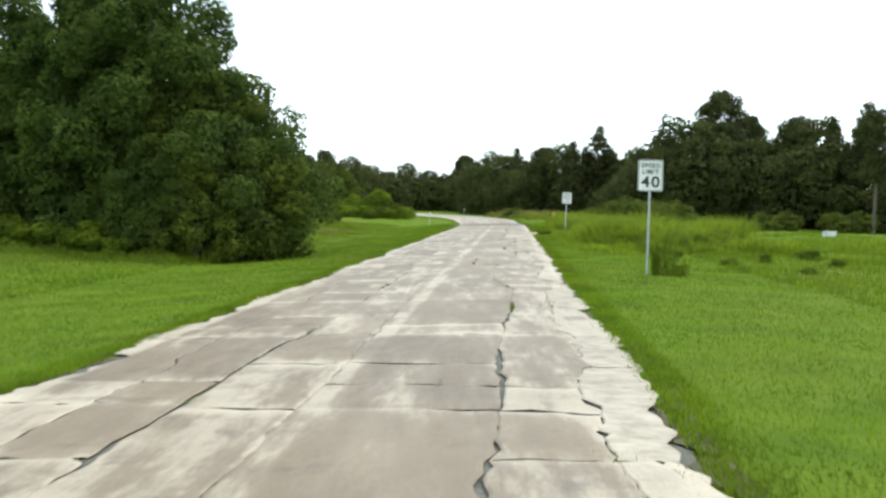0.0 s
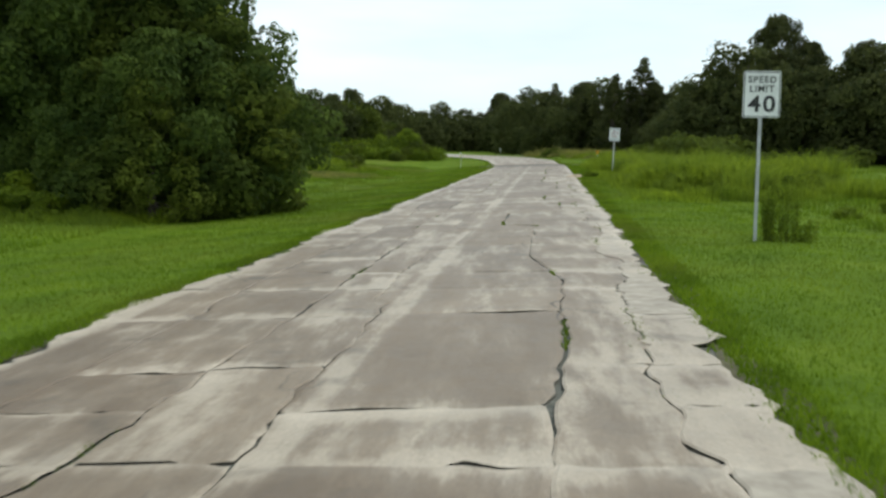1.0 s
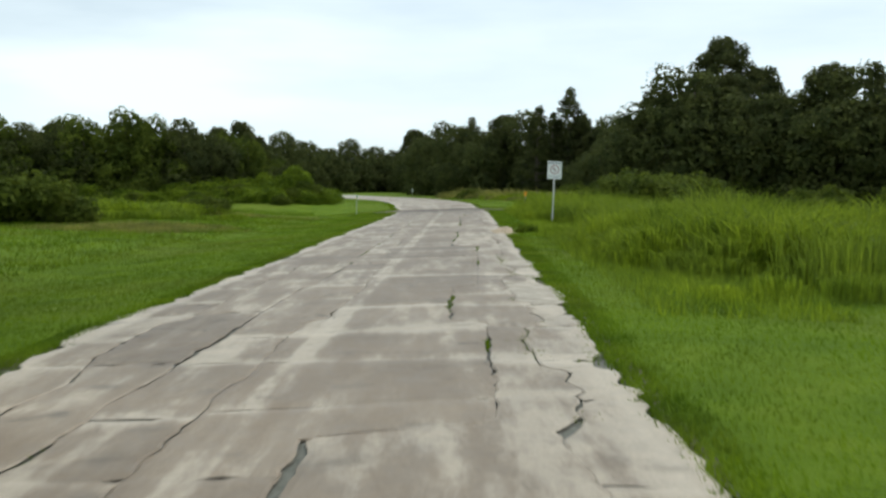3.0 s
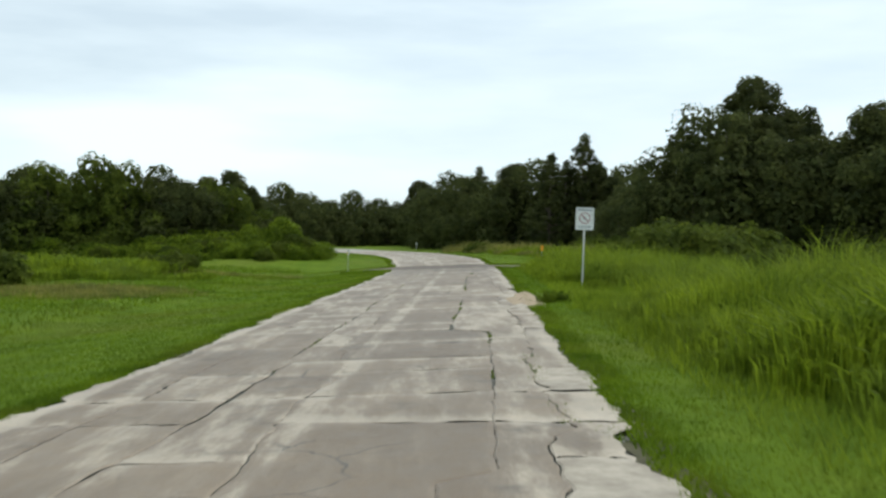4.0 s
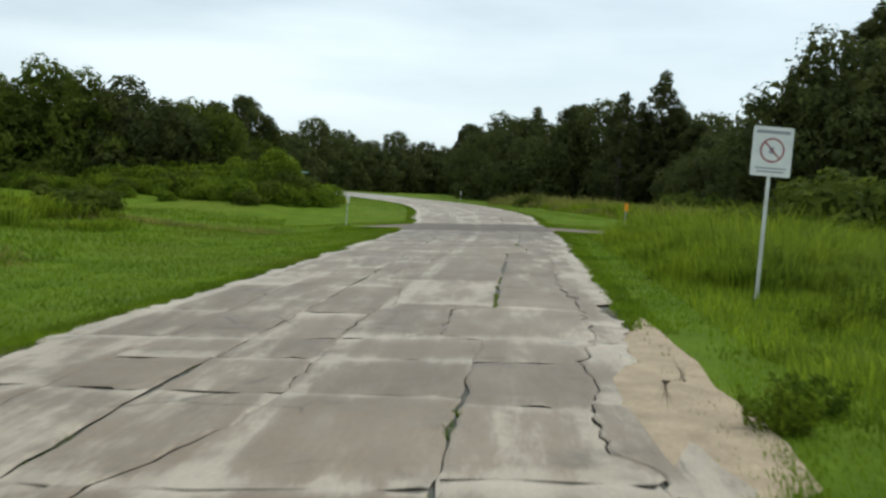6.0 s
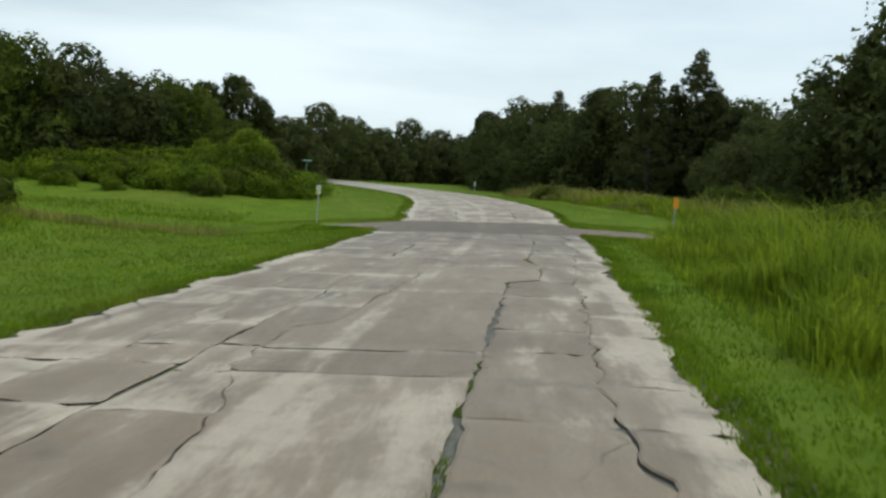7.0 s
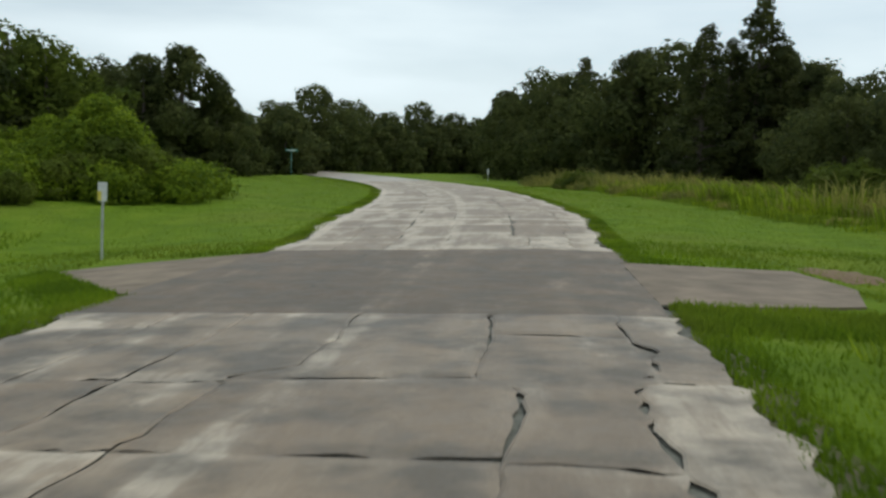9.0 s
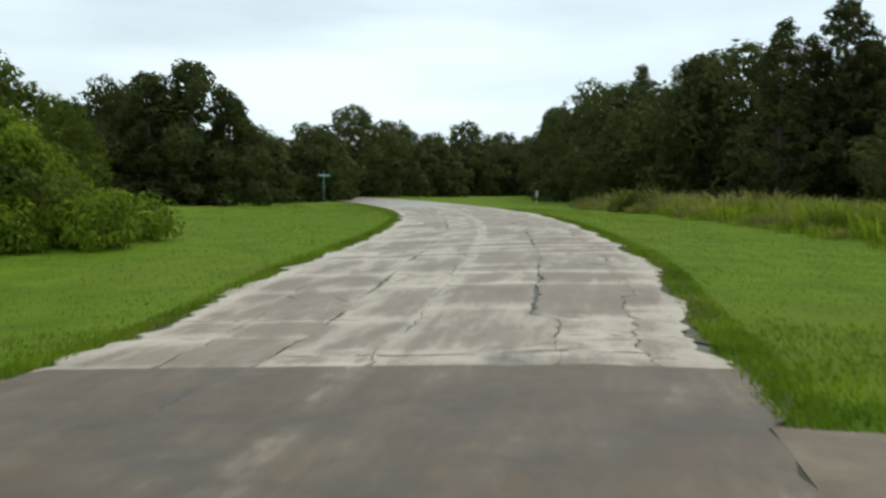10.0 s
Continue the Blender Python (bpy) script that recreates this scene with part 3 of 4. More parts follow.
for a, b, sd in ((2.78, 3.08, 41), (-3.06, -2.8, 42)):
    ribbon("soil_edge", 0, 150, 0.35, [a, (a + b) / 2, b], -0.02, SOIL, road, wobble=0.09, seed=sd)


def apron(name, corners, thick=0.18):
    bm = bmesh.new()
    top = []
    for s, o in corners:
        x, y = road_xy(s, o)
        top.append(bm.verts.new((x, y, float(np.interp(o, PROFILE_O, PROFILE_Z)) + 0.002)))
    f = bm.faces.new(top)
    r = bmesh.ops.extrude_face_region(bm, geom=[f])
    bmesh.ops.translate(bm, vec=(0, 0, -thick), verts=[v for v in r["geom"] if isinstance(v, bmesh.types.BMVert)])
    bmesh.ops.recalc_face_normals(bm, faces=bm.faces[:])
    return part(name, bm, CONCRETE, road, "stained concrete apron beside the road")


apron("apron", [(88.1, 2.74), (88.2, 3.64), (88.7, 4.9), (90.4, 5.35), (92.36, 5.1), (92.45, 2.97), (92.5, 2.74)])
apron("apron", [(88.6, -2.95), (88.9, -3.2), (90.6, -4.4), (92.4, -5.5), (93.2, -4.7), (93.9, -3.3), (94.0, -2.82)])


def sand_patch():
    """A washed-out tongue of pale sand on the verge."""
    r = np.random.default_rng(4)
    rings, m = [], 28
    for k, q in enumerate((0.0, 0.45, 0.8, 1.0)):
        ring = []
        for j in range(m):
            a = 2 * math.pi * j / m
            w = 1 + 0.22 * math.sin(3 * a + 1) + 0.12 * math.sin(7 * a) + r.normal() * 0.03
            x, y = road_xy(58.9 + 3.4 * q * w * math.cos(a), 2.86 + 0.46 * q * w * math.sin(a) + 0.1 * math.cos(a))
            ring.append((x, y, lie1(x, y) + (0.026, 0.026, 0.022, -0.01)[k]))
        rings.append(ring)
    v = np.array(rings).reshape(-1, 3)
    i = np.arange(4 * m).reshape(4, m)
    f = np.stack([i[:-1], np.roll(i, -1, 1)[:-1], np.roll(i, -1, 1)[1:], i[1:]], -1).reshape(-1, 4)
    ob = new("sand_patch", quick_mesh("sand_patch", v, f, SAND, smooth=True))
    tagged(ob, "patch of washed-out pale sand on the road verge", "sand", kind="structure")


sand_patch()


# ---- trees and shrubs ----
def unit(v):
    return v / np.maximum(np.linalg.norm(v, axis=-1, keepdims=True), 1e-6)


def leaf_mesh(name, pts, normals, size, mat, rng, slim=0.55, spray=False):
    """One bent diamond leaf at each point, or a three-cornered spray for far crowns."""
    n = len(pts)
    nn = unit(normals)
    t = unit(np.cross(nn, rng.normal(size=(n, 3))))
    b = np.cross(nn, t)
    ln = size * rng.uniform(0.6, 1.4, (n, 1))
    w = ln * slim * rng.uniform(0.7, 1.2, (n, 1))
    if spray:
        v = np.stack([pts - t * ln * 0.5 - b * w * 0.6, pts + b * w * 0.8 - t * ln * 0.2, pts + t * ln * 0.6 - nn * ln * 0.12], 1)
        return quick_mesh(name, v.reshape(-1, 3), np.arange(3 * n).reshape(n, 3), mat)
    v = np.stack([pts - t * ln * 0.5, pts + b * w * 0.5 + nn * ln * 0.08, pts + t * ln * 0.5 - nn * ln * 0.12, pts - b * w * 0.5 + nn * ln * 0.08], 1)
    return quick_mesh(name, v.reshape(-1, 3), np.arange(4 * n).reshape(n, 4), mat)


def crown_points(lobes, count, rng, fill=0.3):
    """Points in the outer shells of the lobes, with clumps and hollows, and their outward ways."""
    c = np.array([l[0] for l in lobes])
    r = np.array([l[1] for l in lobes])
    area = (r[:, 0] * r[:, 1] * r[:, 2]) ** (2 / 3)
    pick = rng.choice(len(lobes), count * 2, p=area / area.sum())
    d = unit(rng.normal(size=(count * 2, 3)))
    ph = rng.uniform(0, 6, 6)
    lump = 0.12 * (np.sin(d[:, 0] * 7 + pick * 2.1 + ph[0]) + np.sin(d[:, 1] * 8 + pick + ph[1]) + np.sin(d[:, 2] * 7 + ph[2]))
    depth = 1 - fill * rng.random(count * 2) ** 1.6
    p = c[pick] + d * r[pick] * np.minimum(depth * (1 + lump), 1.14)[:, None]
    q = np.min(np.linalg.norm((p[:, None, :] - c[None]) / r[None], axis=2), axis=1)
    keep = (q > 0.6) & (p[:, 2] > 0.02)
    p, d = p[keep][:count], d[keep][:count]
    return p, unit(d * 1.0 + rng.normal(size=d.shape) * 0.42 + np.array([0, 0, 0.3]))


def limb_bm(h, r0, rng, lobes, reach=0.85):
    """A leaning trunk with limbs to the lobes."""
    lean = rng.normal(size=2) * 0.04 * h
    pts = [(lean[0] * q * q, lean[1] * q * q, h * q - 0.3 * (q == 0)) for q in (0, 0.15, 0.35, 0.6, 0.85)]
    bm = tube_bm(pts, [r0 * 1.35, r0, r0 * 0.8, r0 * 0.5, r0 * 0.2], 8)
    for c, rr in lobes[:9]:
        q = np.clip(c[2] / h - 0.2, 0.15, 0.75)
        a = Vector((lean[0] * q * q, lean[1] * q * q, h * q))
        b = Vector(c) * 0.92
        mid = (a + b) / 2 + Vector((0, 0, -0.06 * h * rng.random()))
        join_bm(bm, tube_bm([a, mid, b], [r0 * 0.4, r0 * 0.25, r0 * 0.06], 5))
    return bm


def broadleaf(name, h, spread, count, size, mat, seed, low=0.1, lobes_n=16, fill=0.35, spray=True):
    """A broadleaf tree with a lobed crown that reaches low."""
    rng = np.random.default_rng(seed)
    lobes = []
    for k in range(lobes_n):
        q = (k + 0.5) / lobes_n
        z = h * (low + (0.88 - low) * q)
        wide = spread * (0.55 + 0.5 * math.sin(math.pi * min(1, 0.15 + q * 0.95)))
        a = k * 2.4 + rng.uniform(-0.5, 0.5)
        rad = wide * rng.uniform(0.2, 0.9) * (1.0 if q < 0.85 else 0.55)
        rr = spread * rng.uniform(0.13, 0.34) * (1 - 0.3 * q)
        lobes.append(((rad * math.cos(a), rad * math.sin(a), z), (rr, rr, rr * rng.uniform(0.75, 1.0))))
    tree = new(name)
    part("trunk", limb_bm(h, 0.02 * h + 0.04, rng, lobes), BARK, tree, "grey-brown bark trunk")
    p, nn = crown_points(lobes, count, rng, fill)
    attach(new("crown", leaf_mesh("crown", p, nn, size, mat, rng, 0.6, spray)), tree, "dense leafy green crown")
    return tree


def pine(name, h, spread, count, size, mat, seed, bare=0.3, cone=0.5):
    """A pine: a straight trunk and whorls of needle clumps, thinner towards the top."""
    rng = np.random.default_rng(seed)
    trunk_r = 0.013 * h + 0.05
    lean = rng.normal(size=2) * 0.02 * h
    bm = tube_bm([(lean[0] * q, lean[1] * q, h * q - 0.3 * (q == 0)) for q in (0, 0.3, 0.6, 0.97)], [trunk_r, trunk_r * 0.8, trunk_r * 0.5, 0.02], 8)
    lobes = []
    z = bare * h
    while z < h * 0.985:
        q = (z / h - bare) / (1 - bare)
        wide = spread * ((1 - q) ** cone * (0.75 + 0.25 * math.sin(q * 9 + seed)) * min(1, 0.35 + q * 3) + 0.06)
        for k in range(rng.integers(4, 7) + 3 * int(q > 0.6)):
            a = rng.uniform(0, 2 * math.pi)
            rad = wide * rng.uniform(0.35, 1.0)
            c = (lean[0] * z / h + rad * math.cos(a), lean[1] * z / h + rad * math.sin(a), z + rng.normal() * 0.03 * h * (1 - 0.6 * q) + rad * 0.12)
            r = 0.052 * h * rng.uniform(0.6, 1.3) * (1 - 0.62 * q * cone)
            lobes.append((c, (r * 1.1, r * 1.1, r * 0.85)))
            join_bm(bm, tube_bm([(lean[0] * z / h, lean[1] * z / h, z - 0.02 * h), c], [trunk_r * 0.3 * (1 - q) + 0.015, 0.01], 4))
        z += 0.036 * h
    tree = new(name)
    part("trunk", bm, BARK, tree, "straight brown pine trunk")
    p, nn = crown_points(lobes, count, rng, 0.6)
    attach(new("crown", leaf_mesh("crown", p, nn, size, mat, rng, 0.45, True)), tree, "dark tufted needle crown")
    return tree


def shrub(name, h, spread, count, size, mat, seed, lobes_n=9):
    """A many-stemmed shrub, leafy to the ground."""
    rng = np.random.default_rng(seed)
    lobes = []
    for k in range(lobes_n):
        a, rad = k * 2.4 + rng.uniform(-0.4, 0.4), spread * rng.uniform(0.1, 0.65)
        rr = spread * rng.uniform(0.2, 0.42) * (9 / max(lobes_n, 9)) ** 0.25
        z = (h - rr * 0.7) * rng.uniform(0.25, 1.0) * (1 - 0.5 * rad / spread)
        lobes.append(((rad * math.cos(a), rad * math.sin(a), max(z, rr * 0.4)), (rr, rr, min(rr * 0.8, h * 0.45))))
    thing = new(name)
    bm = tube_bm([(0, 0, -0.2), (0.03, 0.02, h * 0.35), (0.08, 0.0, h * 0.7)], [0.05, 0.035, 0.01], 6)
    for c, rr in lobes[:6]:
        join_bm(bm, tube_bm([(0, 0, 0.0), Vector(c) * 0.5, c], [0.03, 0.02, 0.006], 5))
    part("stems", bm, BARK, thing)
    p, nn = crown_points(lobes, count, rng, 0.45)
    attach(new("foliage", leaf_mesh("foliage", p, nn, size, mat, rng, 0.6, True)), thing)
    return thing


def spot(x, y, turn=0.0, scale=1.0, tall=None, sink=0.0):
    """A pose on the ground with a scale."""
    tall = scale if tall is None else tall
    return pose(x, y, lie1(x, y) - sink, 0, 0, turn) @ Matrix.Diagonal((scale, scale, tall, 1))


trng = np.random.default_rng(77)


def plant(kinds, places, label, category, group, size=1.0, wide=1.0, exact=False):
    """Things of the kinds at places (x, y, height): the first of each kind is the one built, the rest are copies,
    sized by their height times the first one's stretch, or, if exact, by their height alone."""
    used = set()
    for k, (x, y, h) in enumerate(places):
        ob, h0 = kinds[k % len(kinds)]
        h *= size
        m = spot(x, y, trng.uniform(0, 360), wide * h / h0 * trng.uniform(0.92, 1.12), h / h0, 0.1)
        if ob.name in used:
            copy_thing(ob, m @ Matrix.Diagonal([1 / v for v in ob.scale] + [1]) if exact else m)
        else:
            used.add(ob.name)
            ob.matrix_basis = m
            tagged(ob, label, category, group)


# the dark thicket close to the road on the left bank
THICKET_TREES = [(broadleaf("thicket_tree", 10.0, 3.4, 52000, 0.14, LEAF_THICKET, 21, 0.05, 96), 10.0), (broadleaf("thicket_tree", 9.0, 3.2, 50000, 0.14, LEAF_THICKET, 22, 0.04, 88), 9.0)]
plant(THICKET_TREES,
      [(-11.1, 37.8, 12.4), (-14.4, 39.6, 12.2), (-18.6, 42.6, 11.8), (-12.6, 43.0, 11.0), (-9.6, 41.6, 8.2), (-23.0, 45.5, 11.5)],
      "tall dark green broadleaf tree in a roadside thicket", "tree", "thicket by the road", 1.0, 0.95, True)
plant([(broadleaf("thicket_shrub", 5.0, 2.4, 21000, 0.112, LEAF_THICKET, 31, 0.05, 70), 5.0), (broadleaf("thicket_shrub", 4.4, 2.1, 19500, 0.112, LEAF_MID, 32, 0.05, 64), 4.4)],
      [(-7.6, 37.6, 7.8), (-7.6, 36.4, 6.4), (-8.3, 34.6, 5.8), (-9.5, 36.0, 6.6), (-12.2, 37.2, 7.0), (-16.0, 40.4, 7.4), (-20.0, 43.2, 7.4),
       (-8.0, 33.2, 4.0), (-9.8, 34.4, 4.6), (-7.7, 35.2, 4.2), (-11.6, 36.2, 4.4), (-14.0, 38.2, 4.6), (-16.6, 40.0, 4.4), (-19.2, 42.0, 4.6), (-8.7, 39.6, 5.6), (-9.4, 41.0, 5.6), (-22.0, 44.0, 5.0)],
      "leafy green shrub crowding the edge of a thicket", "shrub", "thicket by the road", 1.0, 1.0, True)

# tree lines that close the view
OAKS = [(broadleaf("tree", 10.0, 5.8, 14500, 0.3, LEAF_DARK, 41, 0.04, 78), 10.0), (broadleaf("tree", 10.0, 6.2, 15000, 0.3, LEAF_DARK, 42, 0.04, 86), 10.0), (broadleaf("tree", 10.0, 5.4, 14000, 0.3, LEAF_DARK, 43, 0.04, 70), 10.0)]
front = [
    (24.2, 115, 12.2), (26.0, 113.5, 14.2), (30.5, 112, 11.6), (33.5, 110, 10.4), (37, 108, 10.8), (41, 104, 10.6), (46, 99, 11), (52, 94, 11),
    (21.5, 125.5, 4.8), (21.5, 134, 6.2), (24.5, 142, 7.0), (25.5, 149, 8.6), (22.5, 156, 10.8), (15.5, 161, 10.8), (11.0, 169, 11.0), (8.0, 176, 11.4), (6.5, 188, 10.8), (4.5, 200, 10.4),
    (3.5, 215, 10.4), (2.5, 230, 10.8), (-3.0, 246, 10.8), (-8.5, 246, 10.8), (-13.9, 241, 10.4), (-17, 228, 10.2), (-20, 215, 10.6), (-23, 204, 10.0), (-25.5, 195, 9.6), (-29, 187, 8.6),
    (-34, 178, 8.4), (-38, 168, 8.2), (-33, 158, 8.0), (-27, 152, 7.8),
    (27.5, 159, 8.4), (30.2, 161, 8.0), (31.4, 179, 11.6), (36, 172, 9.6), (34, 152, 7.6), (26.5, 128, 8.6), (28.5, 131, 9.6),
]
plant(OAKS, front, "dense dark green tree in the far tree line", "tree", "far tree line", 0.9)
BACK = [(broadleaf("back_tree", 10.0, 6.0, 4200, 0.55, LEAF_DARK, 45, 0.06, 48), 10.0)]
back = [(58, 88, 11), (66, 82, 11), (74, 76, 11), (29, 121, 9.5), (34, 117, 11), (40, 112, 11), (29, 134, 6.5), (30, 147, 7.5), (20, 166, 11), (14, 176, 11), (-13, 252, 10.4), (-24, 224, 10.0), (-6, 256, 11), (-1, 258, 11), (4, 254, 11), (-11, 236, 9), (-6, 240, 9),
        (-19, 240, 10.5), (-28, 212, 9.6), (-32, 198, 9), (-37, 188, 9), (-43, 178, 9), (-46, 166, 9), (-42, 152, 9), (-50, 150, 10), (9, 196, 11), (7.5, 214, 11), (7, 232, 11), (-15, 222, 9), (-40, 135, 9), (-48, 122, 9.5), (-56, 112, 9.5), (-30, 166, 8), (-25, 174, 8.4), (-22, 186, 9), (-26, 166, 7.4), (-17, 48, 11.0), (-22, 49, 11), (-27, 50, 10.5)]
plant(BACK, back, "dark tree standing behind the far tree line", "tree", "far tree line", 0.88)
PINES = [(pine("pine_tree", 14.0, 4.3, 13000, 0.26, NEEDLE, 51, 0.08, 0.85), 14.0), (pine("pine_tree", 14.0, 3.5, 10000, 0.28, NEEDLE, 52, 0.5, 0.3), 14.0)]
plant(PINES, [(20.5, 152.3, 14.0), (32.3, 126.0, 16.4), (18.6, 153, 11.0), (22.4, 153.5, 10.6), (16.4, 149.8, 11.6), (30.0, 115, 11.6), (33.0, 113, 12.2), (13.5, 165, 11.4), (41, 101, 13.0), (0.3, 244, 13.6), (9.5, 173, 11.8), (36.5, 109, 12.0), (-1.5, 247, 12.0), (24.0, 150, 9.0), (39.5, 106, 11.8), (35.6, 124, 13.4), (12.5, 160, 10.4), (37.5, 90, 11.0)],
      "tall dark pine rising above the tree line", "pine tree", "pines in the tree line", exact=True)
GROVE = [(broadleaf("grove_tree", 8.0, 4.3, 10500, 0.26, LEAF_MID, 61, 0.04, 70), 8.0), (broadleaf("grove_tree", 8.0, 5.0, 11000, 0.26, LEAF_DARK, 62, 0.04, 76), 8.0)]
plant(GROVE, [(-23.2, 111, 8.4), (-18.5, 112, 7.5), (-15.5, 116, 6.4), (-20.5, 117, 7.6), (-13.4, 114.5, 5.9), (-28, 109, 7.6), (-33, 106, 7.8), (-39, 102, 8), (-46, 98, 8.2), (-54, 92, 8.4), (-63, 86, 8.6), (-24.5, 121, 8), (-31, 118, 8), (-73, 80, 9), (-26, 108.5, 7.2), (-30.5, 107, 7.4), (-36, 103.5, 7.6), (-42.5, 99.5, 8), (-21, 110.5, 7.6), (-16.5, 113, 6.6), (-25, 140, 6.6), (-28, 130, 7.0), (-34, 126, 8)],
      "bushy green tree at the edge of a grove", "tree", "grove across the field", 0.98)
plant([(broadleaf("twin_tree", 9.0, 3.3, 18000, 0.2, LEAF_DARK, 63, 0.03, 64), 9.0)], [(-22.9, 148, 9.4), (-20.2, 148.4, 9.8), (-18.3, 150, 7.6), (-26, 150, 8.0)],
      "narrow dark green tree standing above its neighbours", "tree", "trees by the bend", 1.0, 1.05)

SHRUBS = [(shrub("shrub", 2.4, 2.6, 4300, 0.165, LEAF_BRIGHT, 71, 34), 2.4), (shrub("shrub", 2.0, 2.4, 4000, 0.165, LEAF_BRIGHT, 72, 30), 2.0), (shrub("shrub", 2.2, 2.2, 3700, 0.165, LEAF_MID, 75, 30), 2.2)]


def vine_cone(name, h, spread, count, size, mat, seed):
    """A shrub buried under vines, drawn up to a blunt point."""
    rng = np.random.default_rng(seed)
    lobes = []
    for k in range(64):
        q = ((k + 0.5) / 64) ** 1.5
        a, rad = k * 2.4 + rng.uniform(-0.4, 0.4), spread * (1 - q) * rng.uniform(0.35, 1.05)
        rr = spread * rng.uniform(0.1, 0.25) * (1 - 0.45 * q)
        lobes.append(((rad * math.cos(a), rad * math.sin(a), max(h * 0.93 * q, rr * 0.5)), (rr, rr, rr * 0.85)))
    thing = new(name)
    part("stems", limb_bm(h, 0.06, rng, lobes), BARK, thing)
    p, nn = crown_points(lobes, count, rng, 0.5)
    attach(new("foliage", leaf_mesh("foliage", p, nn, size, mat, rng, 0.6, True)), thing)
    return thing


plant([(vine_cone("tall_shrub", 3.4, 4.6, 36000, 0.13, LEAF_BRIGHT, 78), 3.4)], [(-8.6, 108.0, 3.0), (-11.6, 110.8, 2.8)], "tall pointed green shrub draped in vines", "shrub", "shrubs before the grove")
tangle = [(-6.9, 105.6, 1.2), (-6.2, 106.8, 1.1), (-8.4, 105.4, 1.5), (-5.6, 108.2, 0.6), (-9.4, 104.6, 1.5), (-7.5, 106.8, 2.1), (-10.4, 109.0, 2.2), (-12.6, 110.0, 2.3), (-13.4, 108.4, 1.7), (-16.0, 108.4, 2.0), (-18.6, 108, 1.8), (-21.6, 107, 2.0), (-24.8, 105.6, 1.8), (-15.0, 111.0, 2.4), (-9.0, 111.0, 2.2)]
for k in range(44):
    x = -7.4 - 21 * (k + 0.5) / 44
    deep = trng.random()
    tangle.append((x + trng.normal() * 0.4, 102.6 + 5.0 * deep - 0.1 * (x + 7), (0.8 + 0.95 * deep) * trng.uniform(0.8, 1.2)))
tangle += [(-29, 99.5, 1.5), (-32, 98, 1.6), (-35, 96, 1.4), (-38, 94, 1.6), (-42, 91, 1.6), (-46, 88, 1.6)]
plant(SHRUBS, tangle, "bright green vine-covered shrub in a low tangle", "shrub", "shrubs before the grove", exact=True)
plant([(shrub("weed_clump", 1.0, 0.9, 2500, 0.09, LEAF_WEED, 76, 12), 1.0), (shrub("weed_clump", 1.0, 0.8, 2300, 0.09, LEAF_WEED, 77, 12), 1.0)],
      [(9.4, 42.2, 1.1), (10.6, 45.6, 1.1), (11.8, 42.4, 0.9), (8.0, 47.4, 0.7), (12.8, 44.6, 1.0), (10.0, 43.4, 1.2), (11.2, 61, 0.9), (9.0, 73, 0.9), (10.2, 78, 1.0), (10.8, 39.8, 0.9), (12.5, 70, 1.0), (11.4, 64.5, 0.9), (13.4, 47.5, 1.0), (19, 33, 0.6), (23, 41, 0.7), (17, 24, 0.5), (9.6, 31.5, 0.4), (11.2, 33.0, 0.45), (12.6, 30.2, 0.4), (8.8, 35.4, 0.35), (13.5, 35.5, 0.5), (15.2, 32.4, 0.45), (10.6, 27.0, 0.3), (14.4, 28.0, 0.4),
       (-9.2, 32.0, 0.6), (-10.4, 32.4, 0.9), (-11.5, 33.0, 1.0), (-12.4, 33.2, 0.8), (-13.4, 34.2, 1.2), (-14.6, 34.4, 1.0), (-15.4, 35.6, 1.3), (-17.0, 36.0, 1.1), (-18.2, 37.4, 1.4), (-12.0, 34.4, 1.3), (-16.6, 37.2, 1.5), (-19.6, 38.2, 1.2)],
      "leafy broad weed clump in tall grass", "weed", "weeds in the tall grass")
MOUND = [(shrub("mound_shrub", 2.4, 3.0, 5000, 0.22, LEAF_MID, 73, 36), 2.4)]
plant(MOUND, [(14.5, 80.0, 2.9), (16.8, 80.5, 2.4), (12.6, 81.5, 1.7), (15.5, 83.0, 2.6), (16.5, 74.0, 1.2), (19.5, 88.5, 1.6), (22.5, 89, 1.3), (26, 90.5, 1.2), (15.5, 89.0, 1.2), (30, 94, 2.0), (36, 92, 2.0), (43, 88, 2.0), (16.6, 112, 1.8), (49, 84, 2.0), (7.8, 146, 1.3), (-16.4, 74.5, 2.2), (-18.6, 73.0, 2.6), (-21.0, 76.0, 2.4), (-11.8, 87.6, 1.3), (16.7, 114.4, 1.9)],
      "rounded mid-green shrub standing in rough grass", "shrub", "shrubs in the field")


